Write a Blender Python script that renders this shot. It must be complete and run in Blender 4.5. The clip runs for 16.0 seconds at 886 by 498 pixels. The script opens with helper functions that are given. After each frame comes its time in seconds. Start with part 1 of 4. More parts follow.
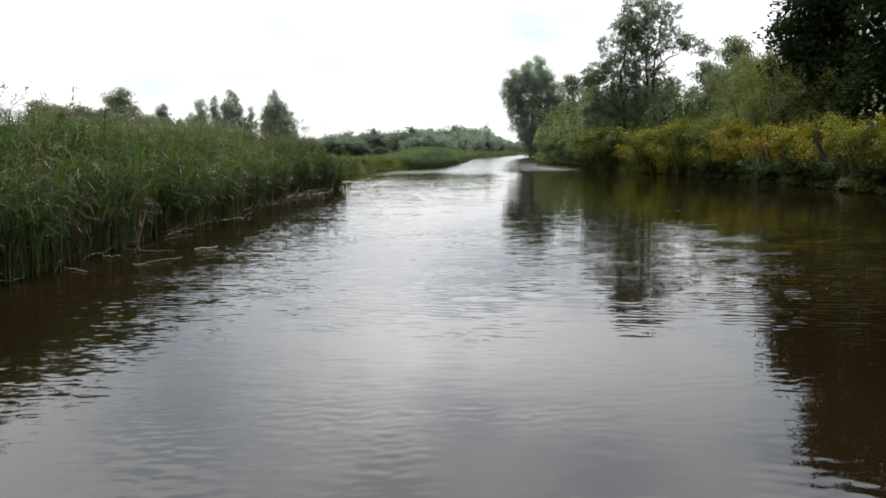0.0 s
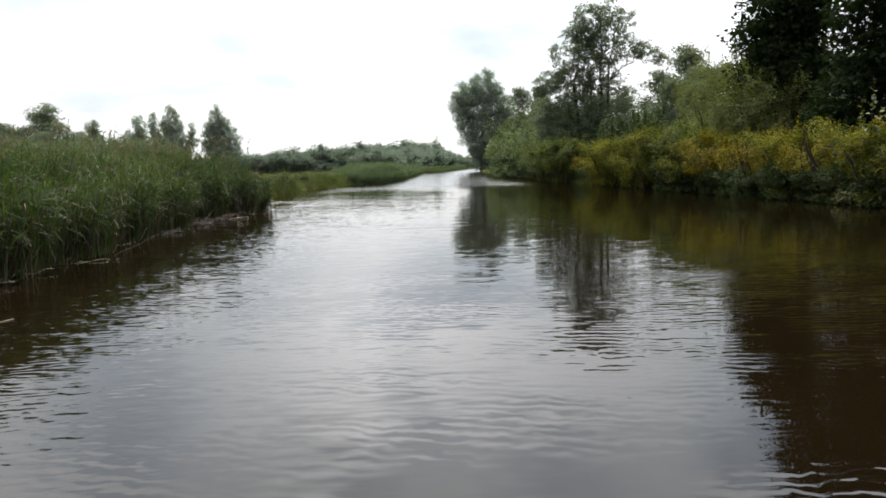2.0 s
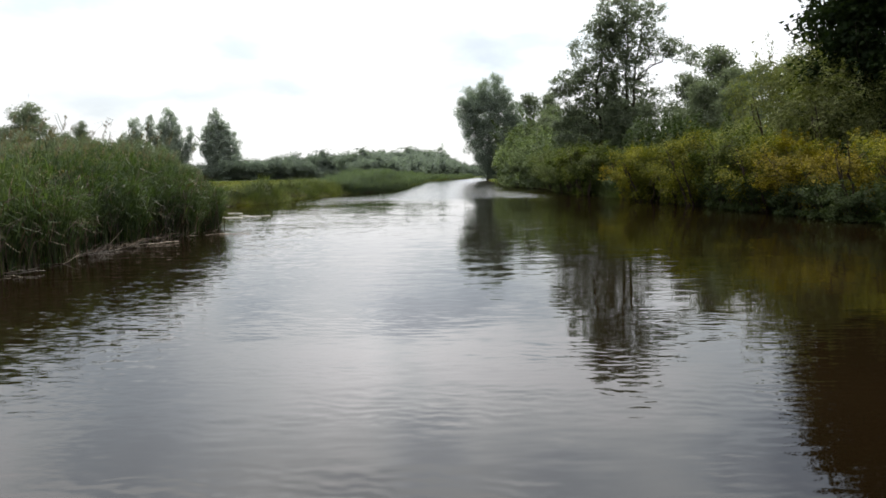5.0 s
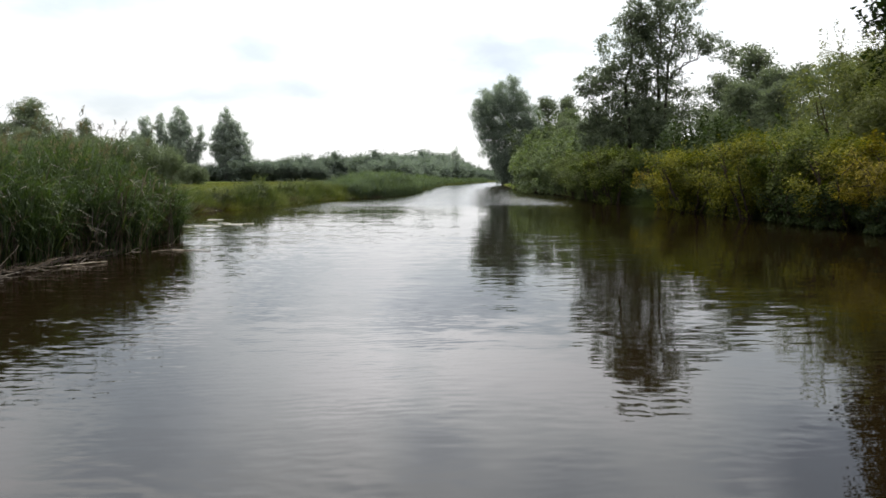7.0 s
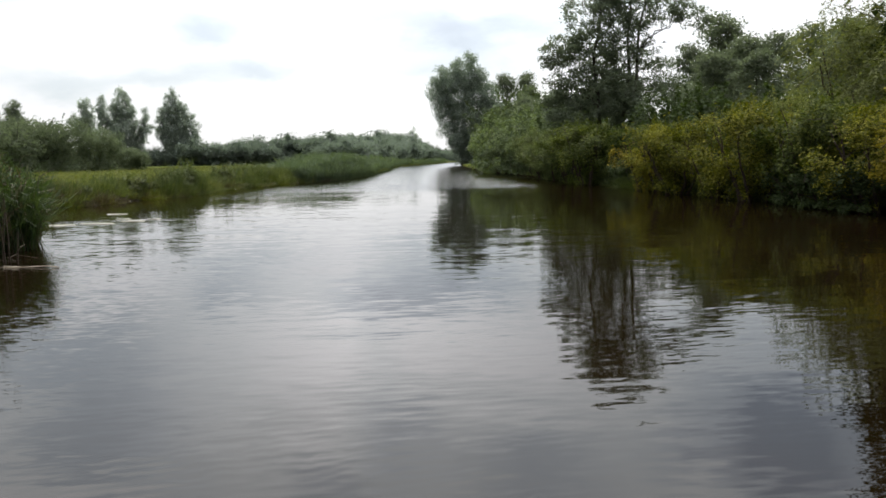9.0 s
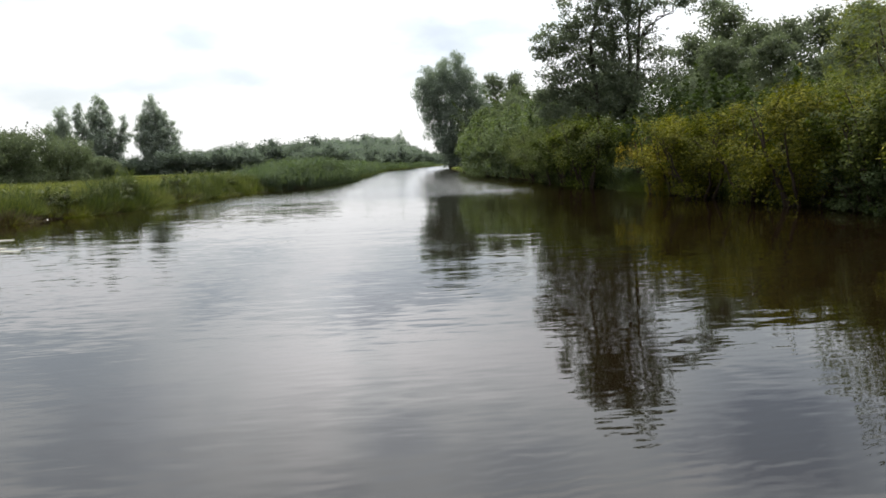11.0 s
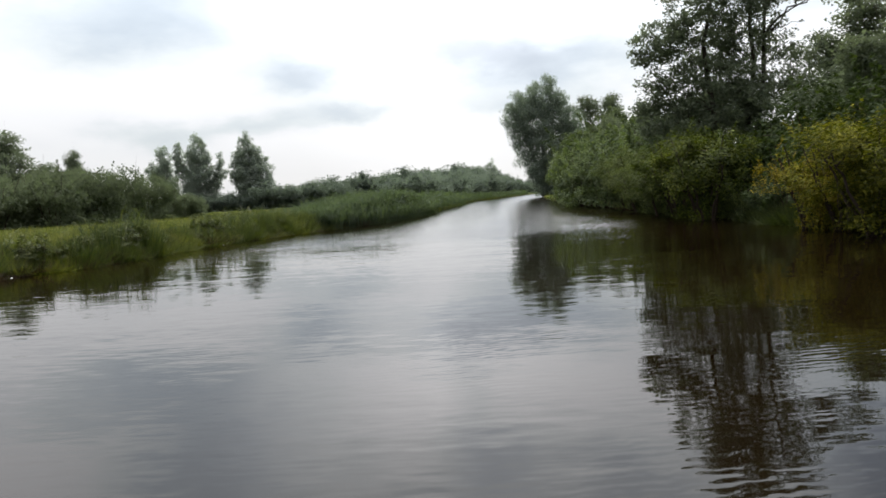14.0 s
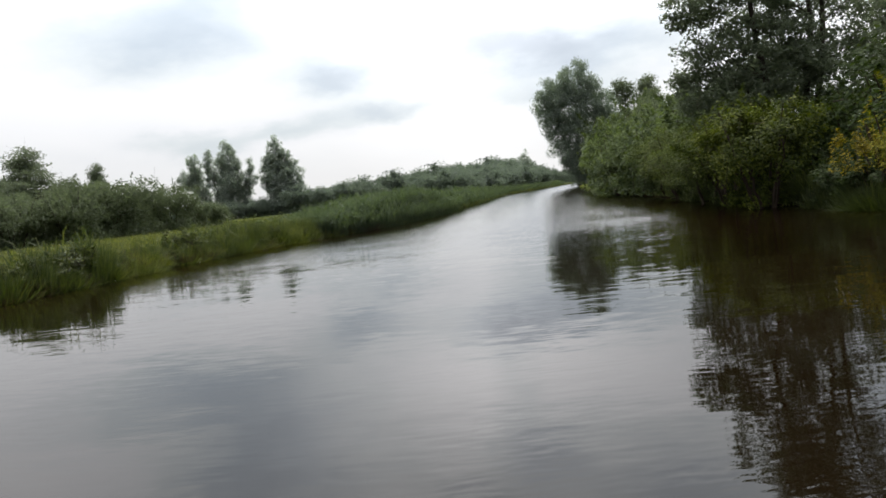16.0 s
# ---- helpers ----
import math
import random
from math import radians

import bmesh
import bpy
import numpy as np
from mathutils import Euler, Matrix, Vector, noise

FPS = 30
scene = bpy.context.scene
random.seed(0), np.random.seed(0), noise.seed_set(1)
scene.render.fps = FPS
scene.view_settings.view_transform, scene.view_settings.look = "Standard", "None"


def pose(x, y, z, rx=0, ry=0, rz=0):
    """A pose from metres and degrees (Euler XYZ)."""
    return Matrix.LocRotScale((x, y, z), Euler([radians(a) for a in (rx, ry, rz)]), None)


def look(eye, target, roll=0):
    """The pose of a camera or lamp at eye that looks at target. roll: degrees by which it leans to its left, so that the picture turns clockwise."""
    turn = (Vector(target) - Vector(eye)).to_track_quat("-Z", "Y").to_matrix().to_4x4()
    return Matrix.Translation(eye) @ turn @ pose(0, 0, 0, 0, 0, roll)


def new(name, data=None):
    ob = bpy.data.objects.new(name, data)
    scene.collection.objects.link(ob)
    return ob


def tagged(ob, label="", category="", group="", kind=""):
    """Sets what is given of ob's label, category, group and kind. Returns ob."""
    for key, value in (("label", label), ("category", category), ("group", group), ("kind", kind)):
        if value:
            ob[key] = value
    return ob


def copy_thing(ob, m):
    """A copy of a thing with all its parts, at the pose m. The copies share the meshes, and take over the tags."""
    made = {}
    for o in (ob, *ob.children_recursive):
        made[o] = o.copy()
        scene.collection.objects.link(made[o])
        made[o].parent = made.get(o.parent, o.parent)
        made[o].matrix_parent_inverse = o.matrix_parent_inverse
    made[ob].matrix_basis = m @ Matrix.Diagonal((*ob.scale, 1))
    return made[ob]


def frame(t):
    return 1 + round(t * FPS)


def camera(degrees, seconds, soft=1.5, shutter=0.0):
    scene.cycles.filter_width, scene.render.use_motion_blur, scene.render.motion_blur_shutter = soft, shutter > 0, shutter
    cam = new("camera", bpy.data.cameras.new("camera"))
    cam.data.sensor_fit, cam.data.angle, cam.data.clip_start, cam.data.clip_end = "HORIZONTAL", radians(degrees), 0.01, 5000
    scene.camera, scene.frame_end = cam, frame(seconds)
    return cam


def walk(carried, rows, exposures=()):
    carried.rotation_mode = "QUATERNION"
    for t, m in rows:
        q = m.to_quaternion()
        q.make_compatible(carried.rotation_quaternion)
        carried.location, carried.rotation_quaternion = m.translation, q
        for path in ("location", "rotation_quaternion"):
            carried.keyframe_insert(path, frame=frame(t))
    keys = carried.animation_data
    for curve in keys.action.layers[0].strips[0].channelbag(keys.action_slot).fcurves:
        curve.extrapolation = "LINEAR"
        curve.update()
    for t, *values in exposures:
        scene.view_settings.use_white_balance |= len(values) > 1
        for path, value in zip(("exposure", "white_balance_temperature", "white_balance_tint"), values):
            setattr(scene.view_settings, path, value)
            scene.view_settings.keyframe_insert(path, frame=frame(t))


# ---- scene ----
cam = camera(63.2, 16.0, soft=1.7)
PATH = [
    (0.0, -0.060, -0.047, 1.398, 82.317, 0.737, -0.201),
    (0.5, 0.073, 0.921, 1.400, 82.818, 0.628, -4.767),
    (1.0, 0.121, 1.824, 1.399, 82.553, 1.141, -4.606),
    (1.5, 0.186, 2.732, 1.394, 83.502, 1.054, -3.914),
    (2.0, 0.252, 3.666, 1.394, 83.410, 1.513, -4.107),
    (2.5, 0.314, 4.594, 1.396, 83.724, 1.683, -4.028),
    (3.0, 0.375, 5.512, 1.399, 83.233, 1.986, -4.297),
    (5.5, 0.719, 10.838, 1.401, 84.175, -0.263, -3.476),
    (6.0, 0.756, 11.817, 1.399, 84.074, -1.399, -3.470),
    (6.5, 0.803, 12.787, 1.397, 84.541, -1.151, -3.160),
    (7.0, 0.886, 13.746, 1.398, 84.360, -0.139, -2.647),
    (7.5, 0.970, 14.738, 1.397, 83.351, 0.136, -2.997),
    (8.0, 1.049, 15.690, 1.397, 84.076, 0.298, -3.644),
    (8.5, 1.126, 16.641, 1.396, 83.410, 0.324, -4.807),
    (9.0, 1.261, 17.559, 1.395, 82.828, 0.697, -5.926),
    (11.5, 2.230, 22.698, 1.368, 83.114, 1.814, -6.741),
    (12.0, 2.440, 23.592, 1.394, 83.424, 1.604, -6.521),
    (12.5, 2.620, 24.523, 1.396, 87.416, 1.802, -3.030),
    (13.0, 2.820, 25.502, 1.399, 87.384, 1.625, -0.492),
    (13.5, 3.114, 26.540, 1.400, 86.655, 3.287, 1.161),
    (14.0, 3.328, 27.609, 1.400, 85.688, 3.242, 0.806),
    (14.5, 3.574, 28.529, 1.405, 86.310, 3.675, 1.988),
    (15.0, 3.803, 29.533, 1.404, 85.878, 3.763, 2.874),
    (15.5, 4.072, 30.550, 1.402, 85.210, 4.788, 2.758),
    (16.0, 4.301, 31.493, 1.405, 85.539, 6.095, 3.821),
]
walk(cam, [(t, pose(x, y, z, rx, ry, rz)) for t, x, y, z, rx, ry, rz in PATH],
     exposures=((0.0, 0.42), (3.0, 0.35), (7.0, 0.30), (9.0, 0.23), (11.5, 0.31), (12.5, 0.25), (13.5, 0.08), (14.5, 0.03), (16.0, 0.02)))

# ---- world and sun: thin bright overcast, the sun veiled high ahead ----
SUN_AZ, SUN_EL = 5.0, 58.0          # degrees; azimuth from +y towards +x
sx = math.cos(radians(SUN_EL)) * math.sin(radians(SUN_AZ))
sy = math.cos(radians(SUN_EL)) * math.cos(radians(SUN_AZ))
sz = math.sin(radians(SUN_EL))

world = bpy.data.worlds.new("overcast_sky")
scene.world = world
world.use_nodes = True
wn, wl = world.node_tree.nodes, world.node_tree.links
wn.clear()


def wmath(op, a, b=None, clamp=False):
    n = wn.new("ShaderNodeMath")
    n.operation, n.use_clamp = op, clamp
    for i, v in enumerate((a, b)):
        if v is None:
            continue
        if isinstance(v, (int, float)):
            n.inputs[i].default_value = v
        else:
            wl.new(v, n.inputs[i])
    return n.outputs[0]


def wmix(fac, a, b):
    n = wn.new("ShaderNodeMix")
    n.data_type = "RGBA"
    for i, v in ((0, fac), (6, a), (7, b)):
        if isinstance(v, (int, float, tuple)):
            n.inputs[i].default_value = v
        else:
            wl.new(v, n.inputs[i])
    return n.outputs[2]


sky = wn.new("ShaderNodeTexSky")
sky.sky_type, sky.sun_disc = "NISHITA", False
sky.sun_elevation, sky.sun_rotation = radians(SUN_EL), radians(SUN_AZ)
coord = wn.new("ShaderNodeTexCoord")
sep = wn.new("ShaderNodeSeparateXYZ")
wl.new(coord.outputs["Generated"], sep.inputs[0])
high = wmath("MAXIMUM", sep.outputs[2], 0.0)
up = wmath("ADD", high, 0.22)
plan = wn.new("ShaderNodeCombineXYZ")
wl.new(wmath("DIVIDE", sep.outputs[0], up), plan.inputs[0])
wl.new(wmath("DIVIDE", sep.outputs[1], up), plan.inputs[1])
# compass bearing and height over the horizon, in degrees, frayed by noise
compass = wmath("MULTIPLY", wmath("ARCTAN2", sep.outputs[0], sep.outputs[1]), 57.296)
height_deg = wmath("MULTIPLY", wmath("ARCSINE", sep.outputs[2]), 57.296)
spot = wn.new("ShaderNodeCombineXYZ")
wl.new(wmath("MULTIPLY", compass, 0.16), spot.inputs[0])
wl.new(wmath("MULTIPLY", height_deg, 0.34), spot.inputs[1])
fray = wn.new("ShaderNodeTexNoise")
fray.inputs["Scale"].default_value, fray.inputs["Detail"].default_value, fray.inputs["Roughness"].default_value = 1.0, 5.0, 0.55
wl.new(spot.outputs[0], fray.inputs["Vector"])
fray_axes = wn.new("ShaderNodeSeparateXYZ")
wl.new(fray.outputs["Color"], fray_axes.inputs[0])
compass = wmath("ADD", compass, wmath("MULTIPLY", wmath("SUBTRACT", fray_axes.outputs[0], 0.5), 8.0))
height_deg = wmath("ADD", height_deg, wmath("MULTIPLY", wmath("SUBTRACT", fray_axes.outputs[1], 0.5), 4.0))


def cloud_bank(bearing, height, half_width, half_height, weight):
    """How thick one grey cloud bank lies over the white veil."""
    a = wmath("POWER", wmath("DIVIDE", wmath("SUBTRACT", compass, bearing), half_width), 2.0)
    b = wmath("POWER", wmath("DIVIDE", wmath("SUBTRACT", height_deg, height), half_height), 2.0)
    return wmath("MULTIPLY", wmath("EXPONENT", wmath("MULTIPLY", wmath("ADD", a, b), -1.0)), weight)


cloud = wn.new("ShaderNodeTexNoise")
cloud.inputs["Scale"].default_value, cloud.inputs["Detail"].default_value = 1.05, 5.0
cloud.inputs["Roughness"].default_value, cloud.inputs["Distortion"].default_value = 0.50, 0.4
swing = wn.new("ShaderNodeMapping")
swing.inputs["Rotation"].default_value = (0, 0, radians(75))
wl.new(plan.outputs[0], swing.inputs[0])
wl.new(swing.outputs[0], cloud.inputs["Vector"])
aloft = wmath("MULTIPLY", wmath("SUBTRACT", high, 0.12), 5.0, True)
thick = wmath("MULTIPLY", wmath("SUBTRACT", cloud.outputs["Fac"], 0.44), wmath("ADD", 0.7, wmath("MULTIPLY", aloft, 1.2)))
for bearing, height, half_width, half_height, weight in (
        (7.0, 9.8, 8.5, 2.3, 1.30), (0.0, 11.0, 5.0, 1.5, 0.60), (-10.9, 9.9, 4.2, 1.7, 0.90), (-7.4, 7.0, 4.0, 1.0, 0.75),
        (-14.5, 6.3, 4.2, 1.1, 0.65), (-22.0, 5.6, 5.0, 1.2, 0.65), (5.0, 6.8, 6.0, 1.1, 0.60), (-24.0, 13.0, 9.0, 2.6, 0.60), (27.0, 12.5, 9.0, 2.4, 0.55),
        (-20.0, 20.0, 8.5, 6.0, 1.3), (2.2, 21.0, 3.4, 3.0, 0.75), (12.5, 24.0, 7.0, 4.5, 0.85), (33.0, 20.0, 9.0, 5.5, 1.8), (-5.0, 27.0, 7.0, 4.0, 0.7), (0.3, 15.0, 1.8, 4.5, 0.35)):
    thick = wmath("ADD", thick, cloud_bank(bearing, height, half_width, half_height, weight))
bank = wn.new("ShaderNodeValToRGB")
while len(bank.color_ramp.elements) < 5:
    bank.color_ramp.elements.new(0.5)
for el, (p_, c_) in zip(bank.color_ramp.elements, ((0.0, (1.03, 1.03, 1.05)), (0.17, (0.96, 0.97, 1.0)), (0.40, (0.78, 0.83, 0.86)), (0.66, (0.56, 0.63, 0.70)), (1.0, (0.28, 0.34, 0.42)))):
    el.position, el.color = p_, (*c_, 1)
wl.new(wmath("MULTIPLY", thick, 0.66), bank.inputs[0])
sun_dir = wn.new("ShaderNodeVectorMath")
sun_dir.operation = "DOT_PRODUCT"
sun_dir.inputs[1].default_value = (sx, sy, sz)
wl.new(coord.outputs["Generated"], sun_dir.inputs[0])
toward = wmath("POWER", wmath("MAXIMUM", sun_dir.outputs["Value"], 0.0), 6.0)
# an overcast sky: brighter overhead than at the horizon, brightest round the veiled sun, duller on the far side
climb = wmath("MULTIPLY", wmath("SUBTRACT", high, 0.17), 6.5, True)
rise = wmath("ADD", wmath("MULTIPLY", wmath("POWER", wmath("MINIMUM", high, 0.5), 1.5), 3.9), wmath("ADD", 1.17, wmath("MULTIPLY", climb, 0.04)))
half = wmath("ADD", wmath("MULTIPLY", sun_dir.outputs["Value"], 0.50), 0.44)
glow = wmath("MULTIPLY", rise, half)
lit = wn.new("ShaderNodeVectorMath")
lit.operation = "SCALE"
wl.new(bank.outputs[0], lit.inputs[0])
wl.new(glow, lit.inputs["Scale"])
halo = wn.new("ShaderNodeVectorMath")
halo.operation = "SCALE"
halo.inputs[0].default_value = (1.0, 0.965, 0.96)
# the bright break in the cloud reaches down below the sun
column = wmath("SUBTRACT", 1.0, wmath("MULTIPLY", wmath("ABSOLUTE", wmath("ADD", wmath("DIVIDE", sep.outputs[0], up), 0.07)), 1.6), True)
column = wmath("MULTIPLY", column, wmath("ADD", 0.15, wmath("MULTIPLY", wmath("MULTIPLY", wmath("SUBTRACT", high, 0.12), 8.0, True), 0.85)))
wl.new(wmath("ADD", wmath("MULTIPLY", toward, 0.9), wmath("MULTIPLY", wmath("MULTIPLY", column, wmath("SUBTRACT", 1.0, wmath("MULTIPLY", wmath("SUBTRACT", high, 0.29), 6.0, True))), 0.85)), halo.inputs["Scale"])
veiled = wn.new("ShaderNodeVectorMath")
wl.new(lit.outputs[0], veiled.inputs[0])
wl.new(halo.outputs[0], veiled.inputs[1])
clear = wn.new("ShaderNodeVectorMath")
clear.operation = "SCALE"
clear.inputs["Scale"].default_value = 0.10
wl.new(sky.outputs[0], clear.inputs[0])
bg = wn.new("ShaderNodeBackground")
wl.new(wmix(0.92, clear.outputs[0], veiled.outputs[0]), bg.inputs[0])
bg.inputs[1].default_value = 1.0
wl.new(bg.outputs[0], wn.new("ShaderNodeOutputWorld").inputs[0])

sun = new("sun", bpy.data.lights.new("sun", "SUN"))
sun.data.energy, sun.data.angle, sun.data.color = 3.4, radians(14), (1.0, 0.95, 0.86)
sun.matrix_world = look((sx * 60, sy * 60, sz * 60), (0, 0, 0))


# ---- materials ----
def material(name):
    m = bpy.data.materials.new(name)
    m.use_nodes = True
    m.node_tree.nodes.clear()
    return m, m.node_tree.nodes, m.node_tree.links


def ramp(nodes, links, fac, stops):
    n = nodes.new("ShaderNodeValToRGB")
    e = n.color_ramp.elements
    while len(e) < len(stops):
        e.new(0.5)
    for el, (p, c) in zip(e, stops):
        el.position, el.color = p, (*c, 1)
    links.new(fac, n.inputs[0])
    return n.outputs[0]


def leaf_material(name, dark, mid, pale, through_light=0.35, gloss=0.012, patch=0.6, patch_scale=0.5, shine=(1.2, 1.35, 0.42), rough=0.6):
    """Thin leaves: matt and translucent, each blade with a tone of its own, and broad drifts of tone through the plant."""
    m, n, l = material(name)
    geo = n.new("ShaderNodeNewGeometry")
    tc = n.new("ShaderNodeTexCoord")
    obj = n.new("ShaderNodeObjectInfo")
    drift = n.new("ShaderNodeTexNoise")
    drift.inputs["Scale"].default_value, drift.inputs["Detail"].default_value = patch_scale, 3
    l.new(tc.outputs["Object"], drift.inputs["Vector"])
    mixf = n.new("ShaderNodeMath")
    mixf.operation = "MULTIPLY_ADD"
    l.new(drift.outputs["Fac"], mixf.inputs[0])
    mixf.inputs[1].default_value = patch
    sc = n.new("ShaderNodeMath")
    sc.operation = "MULTIPLY_ADD"
    l.new(geo.outputs["Random Per Island"], sc.inputs[0])
    sc.inputs[1].default_value, sc.inputs[2].default_value = 0.55, 0.0 - patch * 0.5 + 0.15
    l.new(sc.outputs[0], mixf.inputs[2])
    own = n.new("ShaderNodeMath")
    own.operation = "MULTIPLY_ADD"
    l.new(obj.outputs["Random"], own.inputs[0])
    own.inputs[1].default_value = 0.16
    l.new(mixf.outputs[0], own.inputs[2])
    col = ramp(n, l, own.outputs[0], ((0.05, dark), (0.45, mid), (0.95, pale)))
    d, t, g = n.new("ShaderNodeBsdfDiffuse"), n.new("ShaderNodeBsdfTranslucent"), n.new("ShaderNodeBsdfGlossy")
    l.new(col, d.inputs[0])
    glow_ = n.new("ShaderNodeMix")
    glow_.data_type, glow_.blend_type = "RGBA", "MULTIPLY"
    glow_.inputs[0].default_value = 1.0
    l.new(col, glow_.inputs[6])
    glow_.inputs[7].default_value = (*shine, 1)
    l.new(glow_.outputs[2], t.inputs[0])
    g.inputs["Roughness"].default_value = rough
    a, b = n.new("ShaderNodeMixShader"), n.new("ShaderNodeMixShader")
    a.inputs[0].default_value, b.inputs[0].default_value = through_light, gloss
    l.new(d.outputs[0], a.inputs[1])
    l.new(t.outputs[0], a.inputs[2])
    l.new(a.outputs[0], b.inputs[1])
    l.new(g.outputs[0], b.inputs[2])
    l.new(b.outputs[0], n.new("ShaderNodeOutputMaterial").inputs[0])
    return m


def bark_material(name, a, b, scale=6.0):
    m, n, l = material(name)
    tc = n.new("ShaderNodeTexCoord")
    mp = n.new("ShaderNodeMapping")
    mp.inputs["Scale"].default_value = (1, 1, 0.25)
    l.new(tc.outputs["Object"], mp.inputs[0])
    tx = n.new("ShaderNodeTexNoise")
    tx.inputs["Scale"].default_value, tx.inputs["Detail"].default_value = scale, 6
    l.new(mp.outputs[0], tx.inputs["Vector"])
    p = n.new("ShaderNodeBsdfPrincipled")
    p.inputs["Roughness"].default_value, p.inputs["Specular IOR Level"].default_value = 0.9, 0.15
    l.new(ramp(n, l, tx.outputs["Fac"], ((0.3, a), (0.7, b))), p.inputs["Base Color"])
    bp = n.new("ShaderNodeBump")
    bp.inputs["Strength"].default_value, bp.inputs["Distance"].default_value = 0.7, 0.03
    l.new(tx.outputs["Fac"], bp.inputs["Height"])
    l.new(bp.outputs[0], p.inputs["Normal"])
    l.new(p.outputs[0], n.new("ShaderNodeOutputMaterial").inputs[0])
    return m


def water_material():
    """Peaty canal water: dark brown body, sharp gloss, long low ripples across the way, a wind-ruffled reach further on.
    The surface's slope is made up of drifting fields of random slope, steeper along the way than across it."""
    m, n, l = material("peat_water")
    tc = n.new("ShaderNodeTexCoord")

    def mapped(scale, stretch, detail, turn):
        mp = n.new("ShaderNodeMapping")
        mp.inputs["Scale"].default_value = (stretch, 1, 1)
        mp.inputs["Rotation"].default_value = (0, 0, radians(turn))
        l.new(tc.outputs["Object"], mp.inputs[0])
        tx = n.new("ShaderNodeTexNoise")
        tx.inputs["Scale"].default_value, tx.inputs["Detail"].default_value = scale, detail
        l.new(mp.outputs[0], tx.inputs["Vector"])
        return tx

    def wave(scale, stretch, detail, turn):
        return mapped(scale, stretch, detail, turn).outputs["Fac"]

    def calc(op, a, b):
        x = n.new("ShaderNodeMath")
        x.operation = op
        for i, v in enumerate((a, b)):
            if isinstance(v, (int, float)):
                x.inputs[i].default_value = v
            else:
                l.new(v, x.inputs[i])
        return x.outputs[0]

    def span(value, a, b, low=0.0, high=1.0):
        x = n.new("ShaderNodeMapRange")
        l.new(value, x.inputs[0])
        for i, v in enumerate((a, b, low, high)):
            x.inputs[i + 1].default_value = v
        return x.outputs[0]

    def train(scale, turn, wander):
        """A train of even wavelets whose crests lie nearly across the way."""
        mp = n.new("ShaderNodeMapping")
        mp.inputs["Rotation"].default_value = (0, 0, radians(turn))
        l.new(tc.outputs["Object"], mp.inputs[0])
        tx = n.new("ShaderNodeTexWave")
        tx.wave_type, tx.bands_direction, tx.wave_profile = "BANDS", "Y", "SIN"
        for key, v in (("Scale", scale), ("Distortion", wander), ("Detail", 2.0), ("Detail Scale", 1.3), ("Detail Roughness", 0.65)):
            tx.inputs[key].default_value = v
        l.new(mp.outputs[0], tx.inputs["Vector"])
        return tx.outputs["Fac"]

    s = n.new("ShaderNodeSeparateXYZ")
    l.new(tc.outputs["Object"], s.inputs[0])
    x_, y_ = s.outputs[0], s.outputs[1]
    # broad drifts of calmer and livelier water
    calm = ramp(n, l, wave(0.13, 0.5, 2.0, 20), ((0.38, (0.35,) * 3), (0.64, (1.0,) * 3)))
    near = span(calc("ADD", y_, calc("MULTIPLY", wave(0.35, 0.6, 2.0, 30), 10.0)), 26.0, 13.0)
    near = calc("MULTIPLY", near, span(y_, 4.0, 8.0, 0.4, 1.0))
    shelter = span(calc("ADD", x_, calc("MULTIPLY", wave(0.3, 0.5, 2.0, 10), 2.0)), 1.0, -2.5)
    shelter = calc("MULTIPLY", shelter, span(y_, 34.0, 26.0))
    lively = calc("MULTIPLY", shelter, span(x_, -4.7, -3.4))
    ruffle = span(calc("ADD", y_, calc("MULTIPLY", wave(0.22, 0.6, 2.0, 0), 22.0)), 53.0, 70.0)
    ruffle = calc("MULTIPLY", ruffle, span(calc("SUBTRACT", x_, calc("MULTIPLY", y_, 0.085)), -1.0, 4.0, 0.0, 1.0))
    far = calc("MULTIPLY", calm, span(y_, 9.0, 28.0, 0.25, 1.0))
    near = calc("MULTIPLY", near, ramp(n, l, wave(0.45, 0.7, 2.0, 50), ((0.40, (0.25,) * 3), (0.58, (1.0,) * 3))))
    wash = calc("MULTIPLY", span(x_, 1.0, 5.0), calc("MULTIPLY", span(y_, 3.0, 6.5), span(y_, 14.0, 9.5)))
    sheen = span(calc("ADD", y_, calc("MULTIPLY", wave(0.15, 0.6, 1.0, 0), 12.0)), 50.0, 60.0)
    sheen = calc("MULTIPLY", sheen, span(calc("SUBTRACT", x_, calc("MULTIPLY", y_, 0.10)), -11.0, -9.0))
    drifts = ramp(n, l, wave(0.28, 0.8, 2.0, 50), ((0.47, (0.0,) * 3), (0.60, (1.0,) * 3)))
    drifts = calc("MULTIPLY", drifts, span(y_, 48.0, 30.0))
    broken = ramp(n, l, wave(1.1, 0.6, 2.0, 15), ((0.42, (0.12,) * 3), (0.60, (1.0,) * 3)))
    leeward = calc("MULTIPLY", span(x_, -0.6, -2.2), calc("MULTIPLY", span(y_, 5.0, 7.5), span(y_, 13.0, 9.5)))
    slope_x, slope_y = None, None
